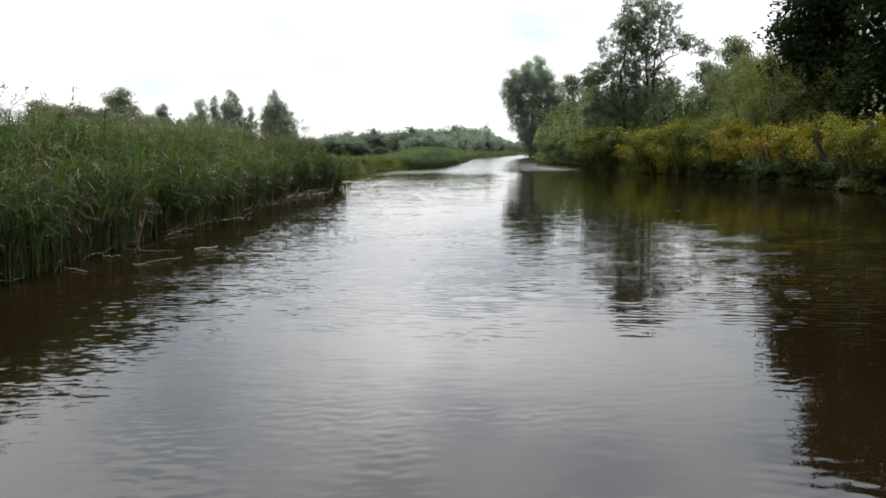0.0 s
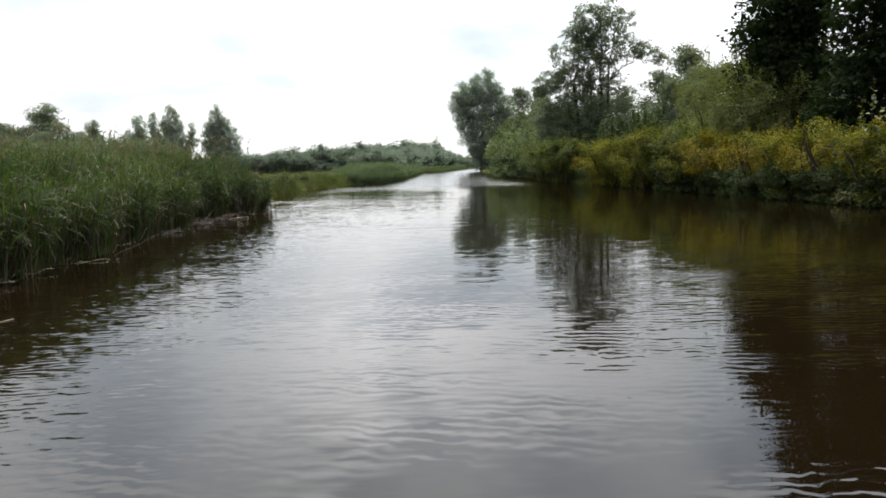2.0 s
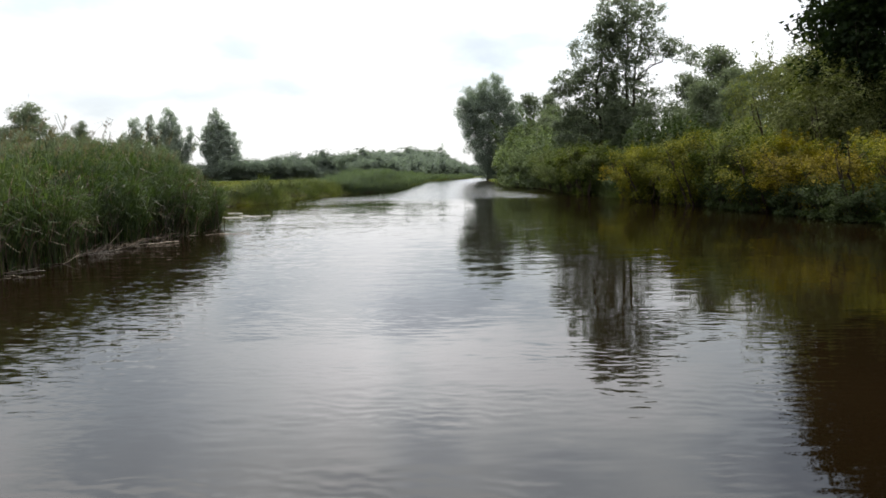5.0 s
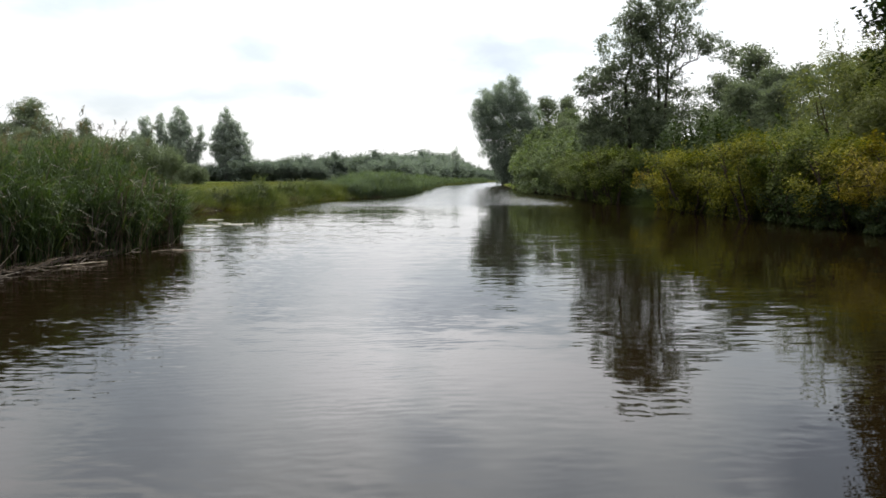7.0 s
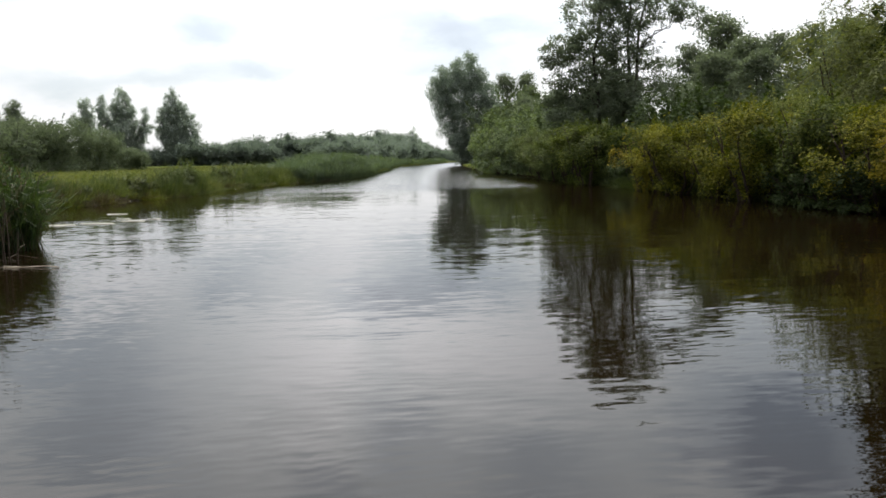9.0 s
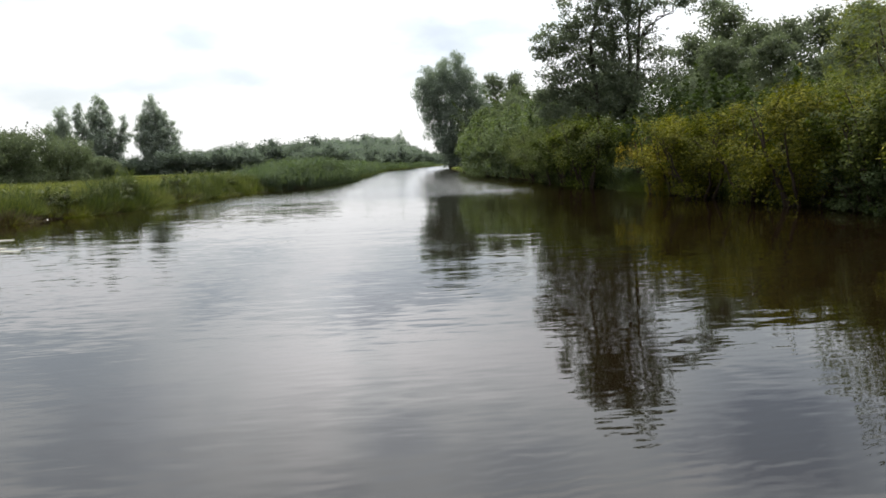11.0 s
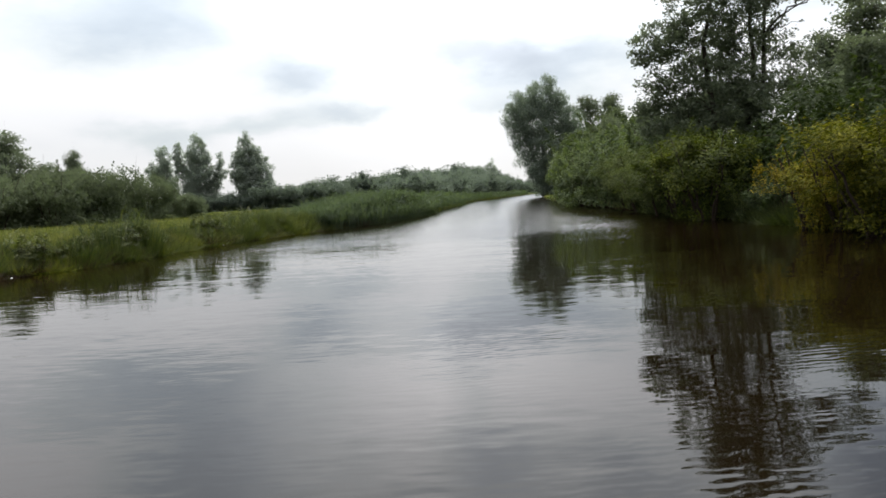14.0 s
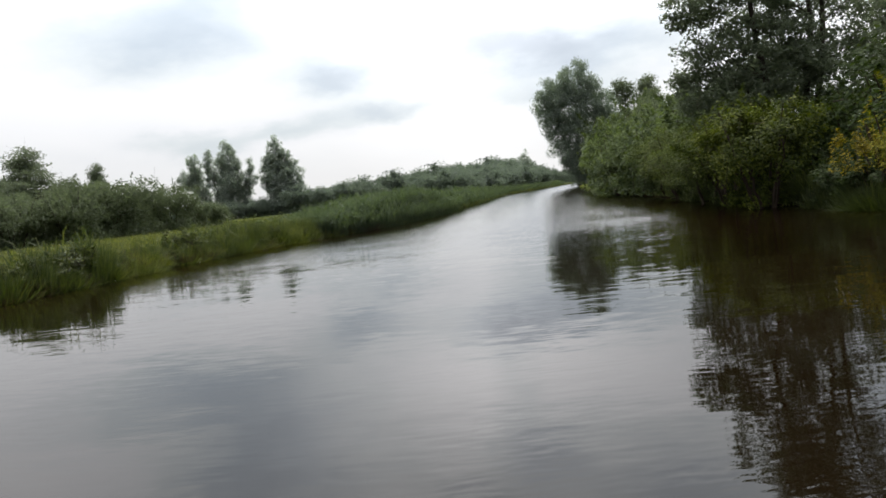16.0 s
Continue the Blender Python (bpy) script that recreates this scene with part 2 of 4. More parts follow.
    for scale, stretch, detail, turn, weight, size in (
            (0.7, 0.30, 1.0, 6, far, 0.018), (2.2, 0.14, 1.5, -5, far, 0.026), (6.0, 0.13, 2.0, 4, far, 0.070), (17.0, 0.22, 1.5, 10, calm, 0.11),
            (12.0, 0.26, 1.5, -7, near, 0.16), (8.0, 0.30, 1.0, 18, wash, 0.12), (26.0, 0.7, 1.0, 5, sheen, 0.42), (6.0, 0.24, 2.0, 14, shelter, 0.11), (25.0, 0.34, 1.5, 9, lively, 0.28), (3.0, 0.45, 2.0, 8, ruffle, 0.18), (10.0, 0.5, 3.0, 3, ruffle, 0.52)):
        field = n.new("ShaderNodeSeparateXYZ")
        l.new(mapped(scale, stretch, detail, turn).outputs["Color"], field.inputs[0])
        gx = calc("MULTIPLY", calc("SUBTRACT", field.outputs[0], 0.5), size * 0.20)
        gy = calc("MULTIPLY", calc("SUBTRACT", field.outputs[1], 0.5), size)
        if weight in (sheen, ruffle):
            # wavelets driven down the reach, their steep faces all to one side
            gy = calc("MULTIPLY", calc("ABSOLUTE", gy, 0.0), -1.0)
        if weight is not None:
            gx, gy = calc("MULTIPLY", gx, weight), calc("MULTIPLY", gy, weight)
        slope_x = gx if slope_x is None else calc("ADD", slope_x, gx)
        slope_y = gy if slope_y is None else calc("ADD", slope_y, gy)
    for scale, turn, wander, weight, size in ((3.0, 7, 7.0, wash, 0.30), (3.6, -9, 6.0, drifts, 0.04), (2.7, 16, 7.0, near, 0.09), (3.8, -6, 6.0, leeward, 0.12)):
        rise = calc("MULTIPLY", calc("MULTIPLY", calc("SUBTRACT", train(scale, turn, wander), 0.5), size), calc("MULTIPLY", weight, broken))
        slope_y = calc("ADD", slope_y, rise)
        slope_x = calc("ADD", slope_x, calc("MULTIPLY", rise, math.sin(radians(turn))))
    tilt = n.new("ShaderNodeCombineXYZ")
    l.new(slope_x, tilt.inputs[0])
    l.new(slope_y, tilt.inputs[1])
    tilt.inputs[2].default_value = 1.0
    up_ = n.new("ShaderNodeVectorMath")
    up_.operation = "NORMALIZE"
    l.new(tilt.outputs[0], up_.inputs[0])
    p = n.new("ShaderNodeBsdfPrincipled")
    l.new(ramp(n, l, wave(0.3, 1.0, 3.0, 0), ((0.35, (0.0042, 0.0025, 0.0010)), (0.65, (0.0066, 0.0040, 0.0017)))), p.inputs["Base Color"])
    p.inputs["Roughness"].default_value, p.inputs["IOR"].default_value = 0.02, 1.333
    l.new(up_.outputs[0], p.inputs["Normal"])
    l.new(p.outputs[0], n.new("ShaderNodeOutputMaterial").inputs[0])
    return m


def ground_material():
    """Meadow turf: yellow-green grass with drifts, wet brown earth at the water's edge."""
    m, n, l = material("meadow_turf")
    tc = n.new("ShaderNodeTexCoord")
    big, small = n.new("ShaderNodeTexNoise"), n.new("ShaderNodeTexNoise")
    big.inputs["Scale"].default_value, big.inputs["Detail"].default_value = 0.18, 4
    small.inputs["Scale"].default_value, small.inputs["Detail"].default_value = 5.0, 6
    for x in (big, small):
        l.new(tc.outputs["Object"], x.inputs["Vector"])
    mx = n.new("ShaderNodeMath")
    mx.operation = "MULTIPLY_ADD"
    l.new(small.outputs["Fac"], mx.inputs[0])
    mx.inputs[1].default_value = 0.6
    l.new(big.outputs["Fac"], mx.inputs[2])
    turf = ramp(n, l, mx.outputs[0], ((0.55, (0.026, 0.038, 0.010)), (0.80, (0.056, 0.070, 0.018)), (1.0, (0.100, 0.098, 0.032))))
    s = n.new("ShaderNodeSeparateXYZ")
    l.new(tc.outputs["Object"], s.inputs[0])
    r = n.new("ShaderNodeMapRange")
    l.new(s.outputs[2], r.inputs[0])
    r.inputs[1].default_value, r.inputs[2].default_value = 0.05, 0.22
    mud = n.new("ShaderNodeMix")
    mud.data_type = "RGBA"
    l.new(r.outputs[0], mud.inputs[0])
    mud.inputs[6].default_value = (0.013, 0.010, 0.006, 1)
    l.new(turf, mud.inputs[7])
    p = n.new("ShaderNodeBsdfPrincipled")
    p.inputs["Roughness"].default_value, p.inputs["Specular IOR Level"].default_value = 0.95, 0.0
    l.new(mud.outputs[2], p.inputs["Base Color"])
    bp = n.new("ShaderNodeBump")
    bp.inputs["Strength"].default_value, bp.inputs["Distance"].default_value = 0.8, 0.12
    l.new(small.outputs["Fac"], bp.inputs["Height"])
    l.new(bp.outputs[0], p.inputs["Normal"])
    l.new(p.outputs[0], n.new("ShaderNodeOutputMaterial").inputs[0])
    return m


LEAF_ALDER = leaf_material("alder_leaves", (0.062, 0.076, 0.057), (0.106, 0.126, 0.092), (0.180, 0.203, 0.147), 0.5, shine=(1.0, 1.1, 0.75))
LEAF_WOOD = leaf_material("wood_alder_leaves", (0.056, 0.070, 0.050), (0.096, 0.115, 0.080), (0.160, 0.184, 0.125), 0.45, shine=(1.0, 1.1, 0.7))
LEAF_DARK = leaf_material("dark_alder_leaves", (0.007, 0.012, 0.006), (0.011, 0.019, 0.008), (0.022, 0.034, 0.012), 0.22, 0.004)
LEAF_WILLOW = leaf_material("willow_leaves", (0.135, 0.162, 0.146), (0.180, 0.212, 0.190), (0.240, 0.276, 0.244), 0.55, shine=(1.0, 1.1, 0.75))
LEAF_SCRUB = leaf_material("willow_scrub_leaves", (0.026, 0.037, 0.014), (0.066, 0.083, 0.032), (0.150, 0.170, 0.070), 0.32)
LEAF_UNDER = leaf_material("understorey_leaves", (0.042, 0.060, 0.034), (0.088, 0.114, 0.062), (0.180, 0.212, 0.120), 0.32)
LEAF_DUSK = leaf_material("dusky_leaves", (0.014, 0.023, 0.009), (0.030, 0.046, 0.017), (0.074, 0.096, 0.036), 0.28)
LEAF_OLIVE = leaf_material("olive_scrub_leaves", (0.014, 0.018, 0.002), (0.062, 0.069, 0.006), (0.240, 0.215, 0.022), 0.28, 0.010, 0.9, 0.8)
LEAF_YELLOW = leaf_material("yellowing_leaves", (0.034, 0.030, 0.004), (0.108, 0.088, 0.008), (0.300, 0.232, 0.022), 0.30, 0.010, 0.8, 0.8)
LEAF_PALE = leaf_material("pale_broad_leaves", (0.026, 0.036, 0.008), (0.076, 0.090, 0.020), (0.230, 0.230, 0.080), 0.35, 0.06)
LEAF_BROAD = leaf_material("broad_green_leaves", (0.014, 0.022, 0.003), (0.048, 0.064, 0.009), (0.170, 0.185, 0.030), 0.28, 0.014, 0.9, 0.8)
LEAF_FEATHER = leaf_material("feathery_willow_leaves", (0.036, 0.045, 0.017), (0.095, 0.106, 0.039), (0.205, 0.212, 0.090), 0.36)
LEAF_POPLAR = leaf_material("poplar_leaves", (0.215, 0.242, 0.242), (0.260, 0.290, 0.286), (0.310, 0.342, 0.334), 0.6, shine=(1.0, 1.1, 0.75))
LEAF_THICKET = leaf_material("thicket_leaves", (0.068, 0.084, 0.054), (0.096, 0.116, 0.072), (0.132, 0.156, 0.098), 0.5, patch_scale=0.3, shine=(1.0, 1.1, 0.75))
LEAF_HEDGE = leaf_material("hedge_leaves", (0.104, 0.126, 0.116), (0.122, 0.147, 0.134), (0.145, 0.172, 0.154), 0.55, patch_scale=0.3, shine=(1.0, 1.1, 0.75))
REED = leaf_material("reed_blades", (0.009, 0.017, 0.006), (0.026, 0.044, 0.014), (0.092, 0.120, 0.048), 0.38, 0.022, 0.5, 0.8, rough=0.5)
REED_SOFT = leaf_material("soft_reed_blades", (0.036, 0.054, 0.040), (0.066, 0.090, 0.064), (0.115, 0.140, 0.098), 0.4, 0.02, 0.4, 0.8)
REED_DRY = leaf_material("dry_reed", (0.018, 0.012, 0.007), (0.042, 0.027, 0.014), (0.150, 0.108, 0.062), 0.15, 0.05, 0.3, 2.0)
REED_PLUME = leaf_material("reed_plumes", (0.060, 0.050, 0.040), (0.110, 0.095, 0.075), (0.180, 0.155, 0.120), 0.3, 0.0, 0.3, 2.0)
GRASS = leaf_material("meadow_grass", (0.030, 0.042, 0.010), (0.078, 0.090, 0.020), (0.190, 0.165, 0.046), 0.4, 0.04, 0.7, 0.35)
HERB = leaf_material("bank_herbs", (0.014, 0.024, 0.006), (0.044, 0.062, 0.016), (0.150, 0.155, 0.045), 0.35, 0.04, 0.6, 0.6)
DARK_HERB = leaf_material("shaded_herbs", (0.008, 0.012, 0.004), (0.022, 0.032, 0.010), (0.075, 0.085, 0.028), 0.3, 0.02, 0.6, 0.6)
FLOAT = leaf_material("floating_leaf_mat", (0.10, 0.10, 0.07), (0.20, 0.20, 0.15), (0.36, 0.36, 0.30), 0.05, 0.12, 0.3, 3.0)
BARK = bark_material("dark_bark", (0.022, 0.019, 0.015), (0.070, 0.060, 0.048))
BARK_PALE = bark_material("grey_bark", (0.050, 0.046, 0.038), (0.120, 0.110, 0.092))
STICK = bark_material("bleached_wood", (0.16, 0.13, 0.09), (0.40, 0.35, 0.28), 9.0)
TWIG = bark_material("brown_twigs", (0.020, 0.015, 0.010), (0.055, 0.042, 0.030), 9.0)
WATER = water_material()
TURF = ground_material()


# ---- mesh helpers ----
def mesh_from(name, verts, faces, mat, smooth=False):
    """One mesh from an array of corners and an array of faces with the same number of corners each."""
    verts, faces = np.asarray(verts, np.float32), np.asarray(faces, np.int32)
    me = bpy.data.meshes.new(name)
    me.vertices.add(len(verts))
    me.vertices.foreach_set("co", verts.ravel())
    k = faces.shape[1]
    me.loops.add(faces.size)
    me.loops.foreach_set("vertex_index", faces.ravel())
    me.polygons.add(len(faces))
    me.polygons.foreach_set("loop_start", np.arange(0, faces.size, k, dtype=np.int32))
    me.polygons.foreach_set("loop_total", np.full(len(faces), k, np.int32))
    if smooth:
        me.polygons.foreach_set("use_smooth", np.ones(len(faces), bool))
    me.update(calc_edges=True)
    me.materials.append(mat)
    return me


def part(name, mesh, parent, label=""):
    ob = new(name, mesh)
    ob.parent = parent
    return tagged(ob, label)


def thing(name, place, label, category, group=""):
    ob = new(name)
    ob.empty_display_size = 0.3
    ob.matrix_basis = place
    return tagged(ob, label, category, group)


def unit(v):
    return v / np.maximum(np.linalg.norm(v, axis=-1, keepdims=True), 1e-9)


def leaf_quads(r, centres, length, width, droop=0.0, three=0, face=None):
    """A pointed four-cornered leaf (three-cornered where three is set) at every centre, turned at random, or hanging where droop is 1."""
    n = len(centres)
    a = unit(r.normal(size=(n, 3)))
    a[:, 2] *= 0.6
    a[:, 2] -= droop * 1.6
    a = unit(a)
    up_ = r.normal(size=(n, 3))
    up_[:, 2] = np.abs(up_[:, 2]) + 0.7
    if face is not None:
        # leaves spread towards the open air round their clump
        out = unit(face * 0.40 + np.array((0, 0, 0.85)) + r.normal(size=(n, 3)) * 0.38)
        a = unit(a - out * (a * out).sum(axis=1, keepdims=True))
        up_ = out
    b = unit(np.cross(a, unit(up_)))
    c = np.cross(a, b)
    ln = (length * r.uniform(0.6, 1.35, n))[:, None]
    wd = (width * r.uniform(0.7, 1.3, n))[:, None]
    v = np.empty((n, 4, 3))
    v[:, 0] = centres - a * ln * 0.5
    v[:, 1] = centres - b * wd * 0.5 + c * wd * 0.12
    v[:, 2] = centres + a * ln * 0.5
    v[:, 3] = centres + b * wd * 0.5 + c * wd * 0.12
    if three:
        v = v[:, (0, 1, 2)] if three == 1 else v[:, 1:]
        v[:, 1] += (v[:, 1] - centres) * 0.6
        return v.reshape(-1, 3), np.arange(n * 3).reshape(-1, 3)
    return v.reshape(-1, 3), np.arange(n * 4).reshape(-1, 4)


def tube(points, radii, sides=7):
    """A tapered bent rod through the points."""
    pts = np.asarray(points, float)
    d = unit(np.gradient(pts, axis=0))
    ref = np.array((0.31, 0.95, 0.05))
    u = unit(np.cross(d, ref))
    w = np.cross(d, u)
    ang = np.linspace(0, 2 * math.pi, sides, endpoint=False)
    ring = u[:, None] * np.cos(ang)[None, :, None] + w[:, None] * np.sin(ang)[None, :, None]
    v = (pts[:, None] + ring * np.asarray(radii)[:, None, None]).reshape(-1, 3)
    f = []
    for i in range(len(pts) - 1):
        for j in range(sides):
            k = (j + 1) % sides
            f.append((i * sides + j, i * sides + k, (i + 1) * sides + k, (i + 1) * sides + j))
    return v, np.array(f)


def joined(pieces):
    vs, fs, o = [], [], 0
    for v, f in pieces:
        vs.append(v)
        fs.append(f + o)
        o += len(v)
    return np.concatenate(vs), np.concatenate(fs)


def bent(r, a, b, steps=6, wobble=0.05, sag=0.0):
    a, b = np.asarray(a, float), np.asarray(b, float)
    t = np.linspace(0, 1, steps)[:, None]
    p = a + (b - a) * t
    ln = np.linalg.norm(b - a)
    p[1:-1] += r.normal(size=(steps - 2, 3)) * ln * wobble
    p[:, 2] += np.sin(t[:, 0] * math.pi) * ln * sag
    return p


def crown_points(r, lobes, clumps, per_clump, clump_size, flat=0.65, shell=0.45, hollow=None):
    """Leaf centres: clumps set in the outer part of each lobe (x, y, z, rx, ry, rz), thick at their hearts and loose outside."""
    lobes = np.asarray(lobes, float)
    vol = lobes[:, 3] * lobes[:, 4] * lobes[:, 5]
    pick = r.choice(len(lobes), clumps, p=vol ** 0.75 / (vol ** 0.75).sum())
    d = unit(r.normal(size=(clumps, 3)))
    rad = r.uniform(shell ** 3, 1.0, clumps)[:, None] ** (1 / 3) * r.uniform(0.85, 1.12, clumps)[:, None]
    hearts = lobes[pick, :3] + d * rad * lobes[pick, 3:]
    if hollow is not None:
        # deep gaps between the boughs
        seed = float(r.uniform(0, 50))
        gap = np.array([noise.noise(Vector((p[0], p[1], p[2] * 1.2)) * hollow[0] + Vector((seed, 0, 0))) for p in hearts])
        sel = gap > hollow[1]
        hearts, d, clumps = hearts[sel], d[sel], int(sel.sum())
    size = clump_size * r.uniform(0.6, 1.35, clumps)
    counts = r.poisson(per_clump * (size / clump_size) ** 2)
    idx = np.repeat(np.arange(clumps), counts)
    spread = unit(r.normal(size=(len(idx), 3))) * (r.uniform(0, 1, len(idx)) ** 0.6)[:, None]
    spread[:, 2] *= flat
    middle = (lobes[:, :3] * vol[:, None]).sum(axis=0) / vol.sum()
    face = unit(spread * 0.55 + unit(hearts - middle)[idx] * 0.6 + d[idx] * 0.25)
    return hearts, hearts[idx] + spread * size[idx][:, None], face


def woody_plant(name, place, label, category, group, r, lobes, stems, clumps, per_clump, clump_size, leaf, mats,
                droop=0.0, flat=0.65, limbs=8, shell=0.45, floor=0.02, fine_twigs=0, three=0, shoots=0, form=False, hollow=None):
    """A tree or shrub: an Empty with trunks, limbs and a crown of leaf clumps. stems: (base, top, radius)."""
    bark, green = mats
    ob = thing(name, place, label, category, group)
    hearts, pts, face = crown_points(r, lobes, clumps, per_clump, clump_size, flat, shell, hollow)
    if shoots:
        tip = hearts[np.argsort(hearts[:, 2] + r.normal(size=len(hearts)) * clump_size)[-shoots * 2:]]
        tip = tip[r.permutation(len(tip))[:shoots]]
        k = np.repeat(np.arange(len(tip)), 34)
        u = r.uniform(0, 1, len(k))
        way = r.normal(size=(len(tip), 3)) * 0.35 + np.array((0, 0, 1.0))
        reach = r.uniform(0.8, 1.9, len(tip)) * clump_size
        line = tip[k] + way[k] * (u * reach[k])[:, None] + r.normal(size=(len(k), 3)) * 0.05 * (1.2 - u)[:, None]
        pts = np.concatenate((pts, line))
        face = np.concatenate((face, unit(r.normal(size=line.shape) + np.array((0, 0, 0.8)))))
    keep = pts[:, 2] > floor
    pts, face = pts[keep], face[keep]
    spines, boles = [], []
    for base, top, rad in stems:
        p = bent(r, base, top, 9, 0.011)
        spines.append(p)
        boles.append(part("trunk", mesh_from("trunk", *tube(p, np.linspace(rad, rad * 0.22, 9), 8), bark, True), ob))
    order = r.permutation(len(hearts))[:limbs]
    for k in order:
        h = hearts[k]
        near_ = int(np.argmin([np.abs(sp[:, :2] - h[:2]).sum(axis=1).min() for sp in spines]))
        s = spines[near_]
        reach = np.linalg.norm(s[:, :2] - h[:2], axis=1)
        want = h[2] - reach * 0.75
        i = int(np.clip(np.argmin(np.abs(s[:, 2] - want)), 1, len(s) - 2))
        rad = 0.009 * np.linalg.norm(h - s[i]) + 0.010
        part("limb", mesh_from("limb", *tube(bent(r, s[i], h, 6, 0.05, 0.06), np.linspace(rad * 1.3, rad * 0.3, 6), 5), bark, True), boles[near_])
    if fine_twigs:
        ks = r.permutation(len(hearts))[:fine_twigs]
        rods = []
        for k in ks:
            a = hearts[k]
            b = a + unit(r.normal(size=3)) * clump_size * 1.5 + np.array((0, 0, clump_size * 0.5))
            rods.append(tube(bent(r, a - (b - a) * 0.7, b, 4, 0.06), np.linspace(0.012, 0.004, 4), 3))
        tagged(part("brushwood", mesh_from("brushwood", *joined(rods), bark), ob), kind="stuff")
    v, f = leaf_quads(r, pts, leaf[0], leaf[1], droop=droop, three=three, face=face if form else None)
    part("crown", mesh_from("crown", v, f, green), ob)
    return ob


def rng(seed):
    return np.random.default_rng(seed)


# ---- the canal's two shores, as x over y ----
LEFT_Y = (-2500, -60, -20, 5, 25, 31, 33.5, 36, 41, 43, 45, 48, 51.5, 55, 58.3, 60, 62, 66, 69, 73, 78, 92, 105, 125, 145, 178, 200, 255, 400, 3000)
LEFT_X = (-8, -8, -6.3, -5.6, -5.3, -5.0, -6.5, -9.2, -8.6, -7.9, -7.3, -6.4, -6.0, -5.5, -4.7, -4.0, -3.3, -1.65, -0.9, -0.2, 0.7, 1.9, 3.5, 4.7, 6.6, 13.2, 18.5, 29, 72, 1500)
RIGHT_Y = (-2500, -60, -20, 10, 25, 36, 42, 48, 53, 58, 70, 80, 95, 107, 125, 150, 180, 215, 255, 400, 3000)
RIGHT_X = (14, 14, 14.4, 14.4, 13.9, 13.5, 13.3, 13.0, 12.6, 12.4, 12.7, 13.0, 13.5, 14.2, 15.8, 18.4, 24, 33, 43, 88, 1520)


def left_shore(y):
    return float(np.interp(y, LEFT_Y, LEFT_X))


def right_shore(y):
    return float(np.interp(y, RIGHT_Y, RIGHT_X))


def turf_height(x, y):
    """Height of the ground: a bed under the water, a short bank, then level meadow with slow swells."""
    d = max(left_shore(y) - x, x - right_shore(y))
    if d < 0:
        return -0.9 * min(1.0, -d / 1.5) - 0.02
    rise = 0.38 * (1 - math.exp(-d / 0.22))
    return rise + 0.06 * noise.noise(Vector((x * 0.35, y * 0.35, 0))) * min(1, d) - 0.02


def build_ground():
    ys = np.unique(np.concatenate((np.linspace(-2500, -80, 9), np.arange(-80, 0, 4.0), np.arange(0, 90, 0.8), np.arange(90, 270, 3.0), np.linspace(270, 3000, 16))))
    off = np.array((0.0, 0.15, 0.35, 0.6, 1.0, 1.6, 2.5, 4, 6, 9, 13, 18, 26, 38, 60, 100, 200, 500, 2200))
    verts, cols = [], len(off) * 2 + 3
    for y in ys:
        l, r = left_shore(y), right_shore(y)
        mid = (l + 1.6, (l + r) / 2, r - 1.6)
        for x in (*(l - off[::-1]), *mid, *(r + off)):
            verts.append((x, y, turf_height(x, y)))
    i = np.arange(len(ys) - 1)[:, None] * cols + np.arange(cols - 1)[None, :]
    i = i.ravel()
    faces = np.stack((i, i + 1, i + 1 + cols, i + cols), 1)
    ob = new("ground", mesh_from("ground", verts, faces, TURF, True))
    tagged(ob, "flat green meadow turf with wet earth banks along the canal", "ground", kind="structure")


def build_water():
    ys = np.unique(np.concatenate((np.linspace(-300, 0, 10), np.linspace(0, 300, 60), (400.0,))))
    verts = []
    for y in ys:
        for k in np.linspace(0, 1, 9):
            verts.append((left_shore(y) - 0.5 + (right_shore(y) - left_shore(y) + 1.0) * k, y, 0))
    i = (np.arange(len(ys) - 1)[:, None] * 9 + np.arange(8)[None, :]).ravel()
    ob = new("water", mesh_from("water", verts, np.stack((i, i + 1, i + 10, i + 9), 1), WATER))
    tagged(ob, "dark brown peaty canal water, nearly calm with fine ripples", "water", kind="structure")


build_ground()
build_water()


# ---- right bank ----
def scaled(x, y, z, turn, sx_, sy_=None, sz_=None):
    return pose(x, y, z, 0, 0, turn) @ Matrix.Diagonal((sx_, sy_ or sx_, sz_ or sx_, 1))


def alder(place, seed, height, spread, lean, label, mats, clumps=170, per=95, leaf=(0.17, 0.12), stems=2, low=0.22, limbs=16, clump=0.2, three=1, shell=0.25):
    r = rng(seed)
    lobes = []
    for k in range(9):
        h = height * (low + (0.95 - low) * (k + 0.5) / 9)
        w = spread * (0.55 + 0.45 * math.sin(math.pi * min(1, (k + 1.2) / 8.5)))
        a = r.uniform(0, 2 * math.pi)
        lobes.append((lean[0] * h / height + math.cos(a) * w * 0.42, lean[1] * h / height + math.sin(a) * w * 0.42, h, w * 0.62, w * 0.62, height * 0.11))
    lobes.append((lean[0], lean[1], height * 0.93, spread * 0.34, spread * 0.34, height * 0.07))
    trunks = []
    for k in range(stems):
        a = r.uniform(0, 6.28)
        off = 0.0 if k == 0 else 0.9
        trunks.append(((math.cos(a) * off, math.sin(a) * off, -0.1), (lean[0] * 0.9 + math.cos(a) * off * 2, lean[1] * 0.9 + math.sin(a) * off * 2, height * (0.93 - 0.08 * k)), 0.11 + height * 0.0045))
    return woody_plant("alder_tree", place, label, "tree", "alders on the bank", r, lobes, trunks, clumps, per, spread * clump, leaf, mats, flat=0.5, limbs=limbs, shell=shell, fine_twigs=40, three=three)


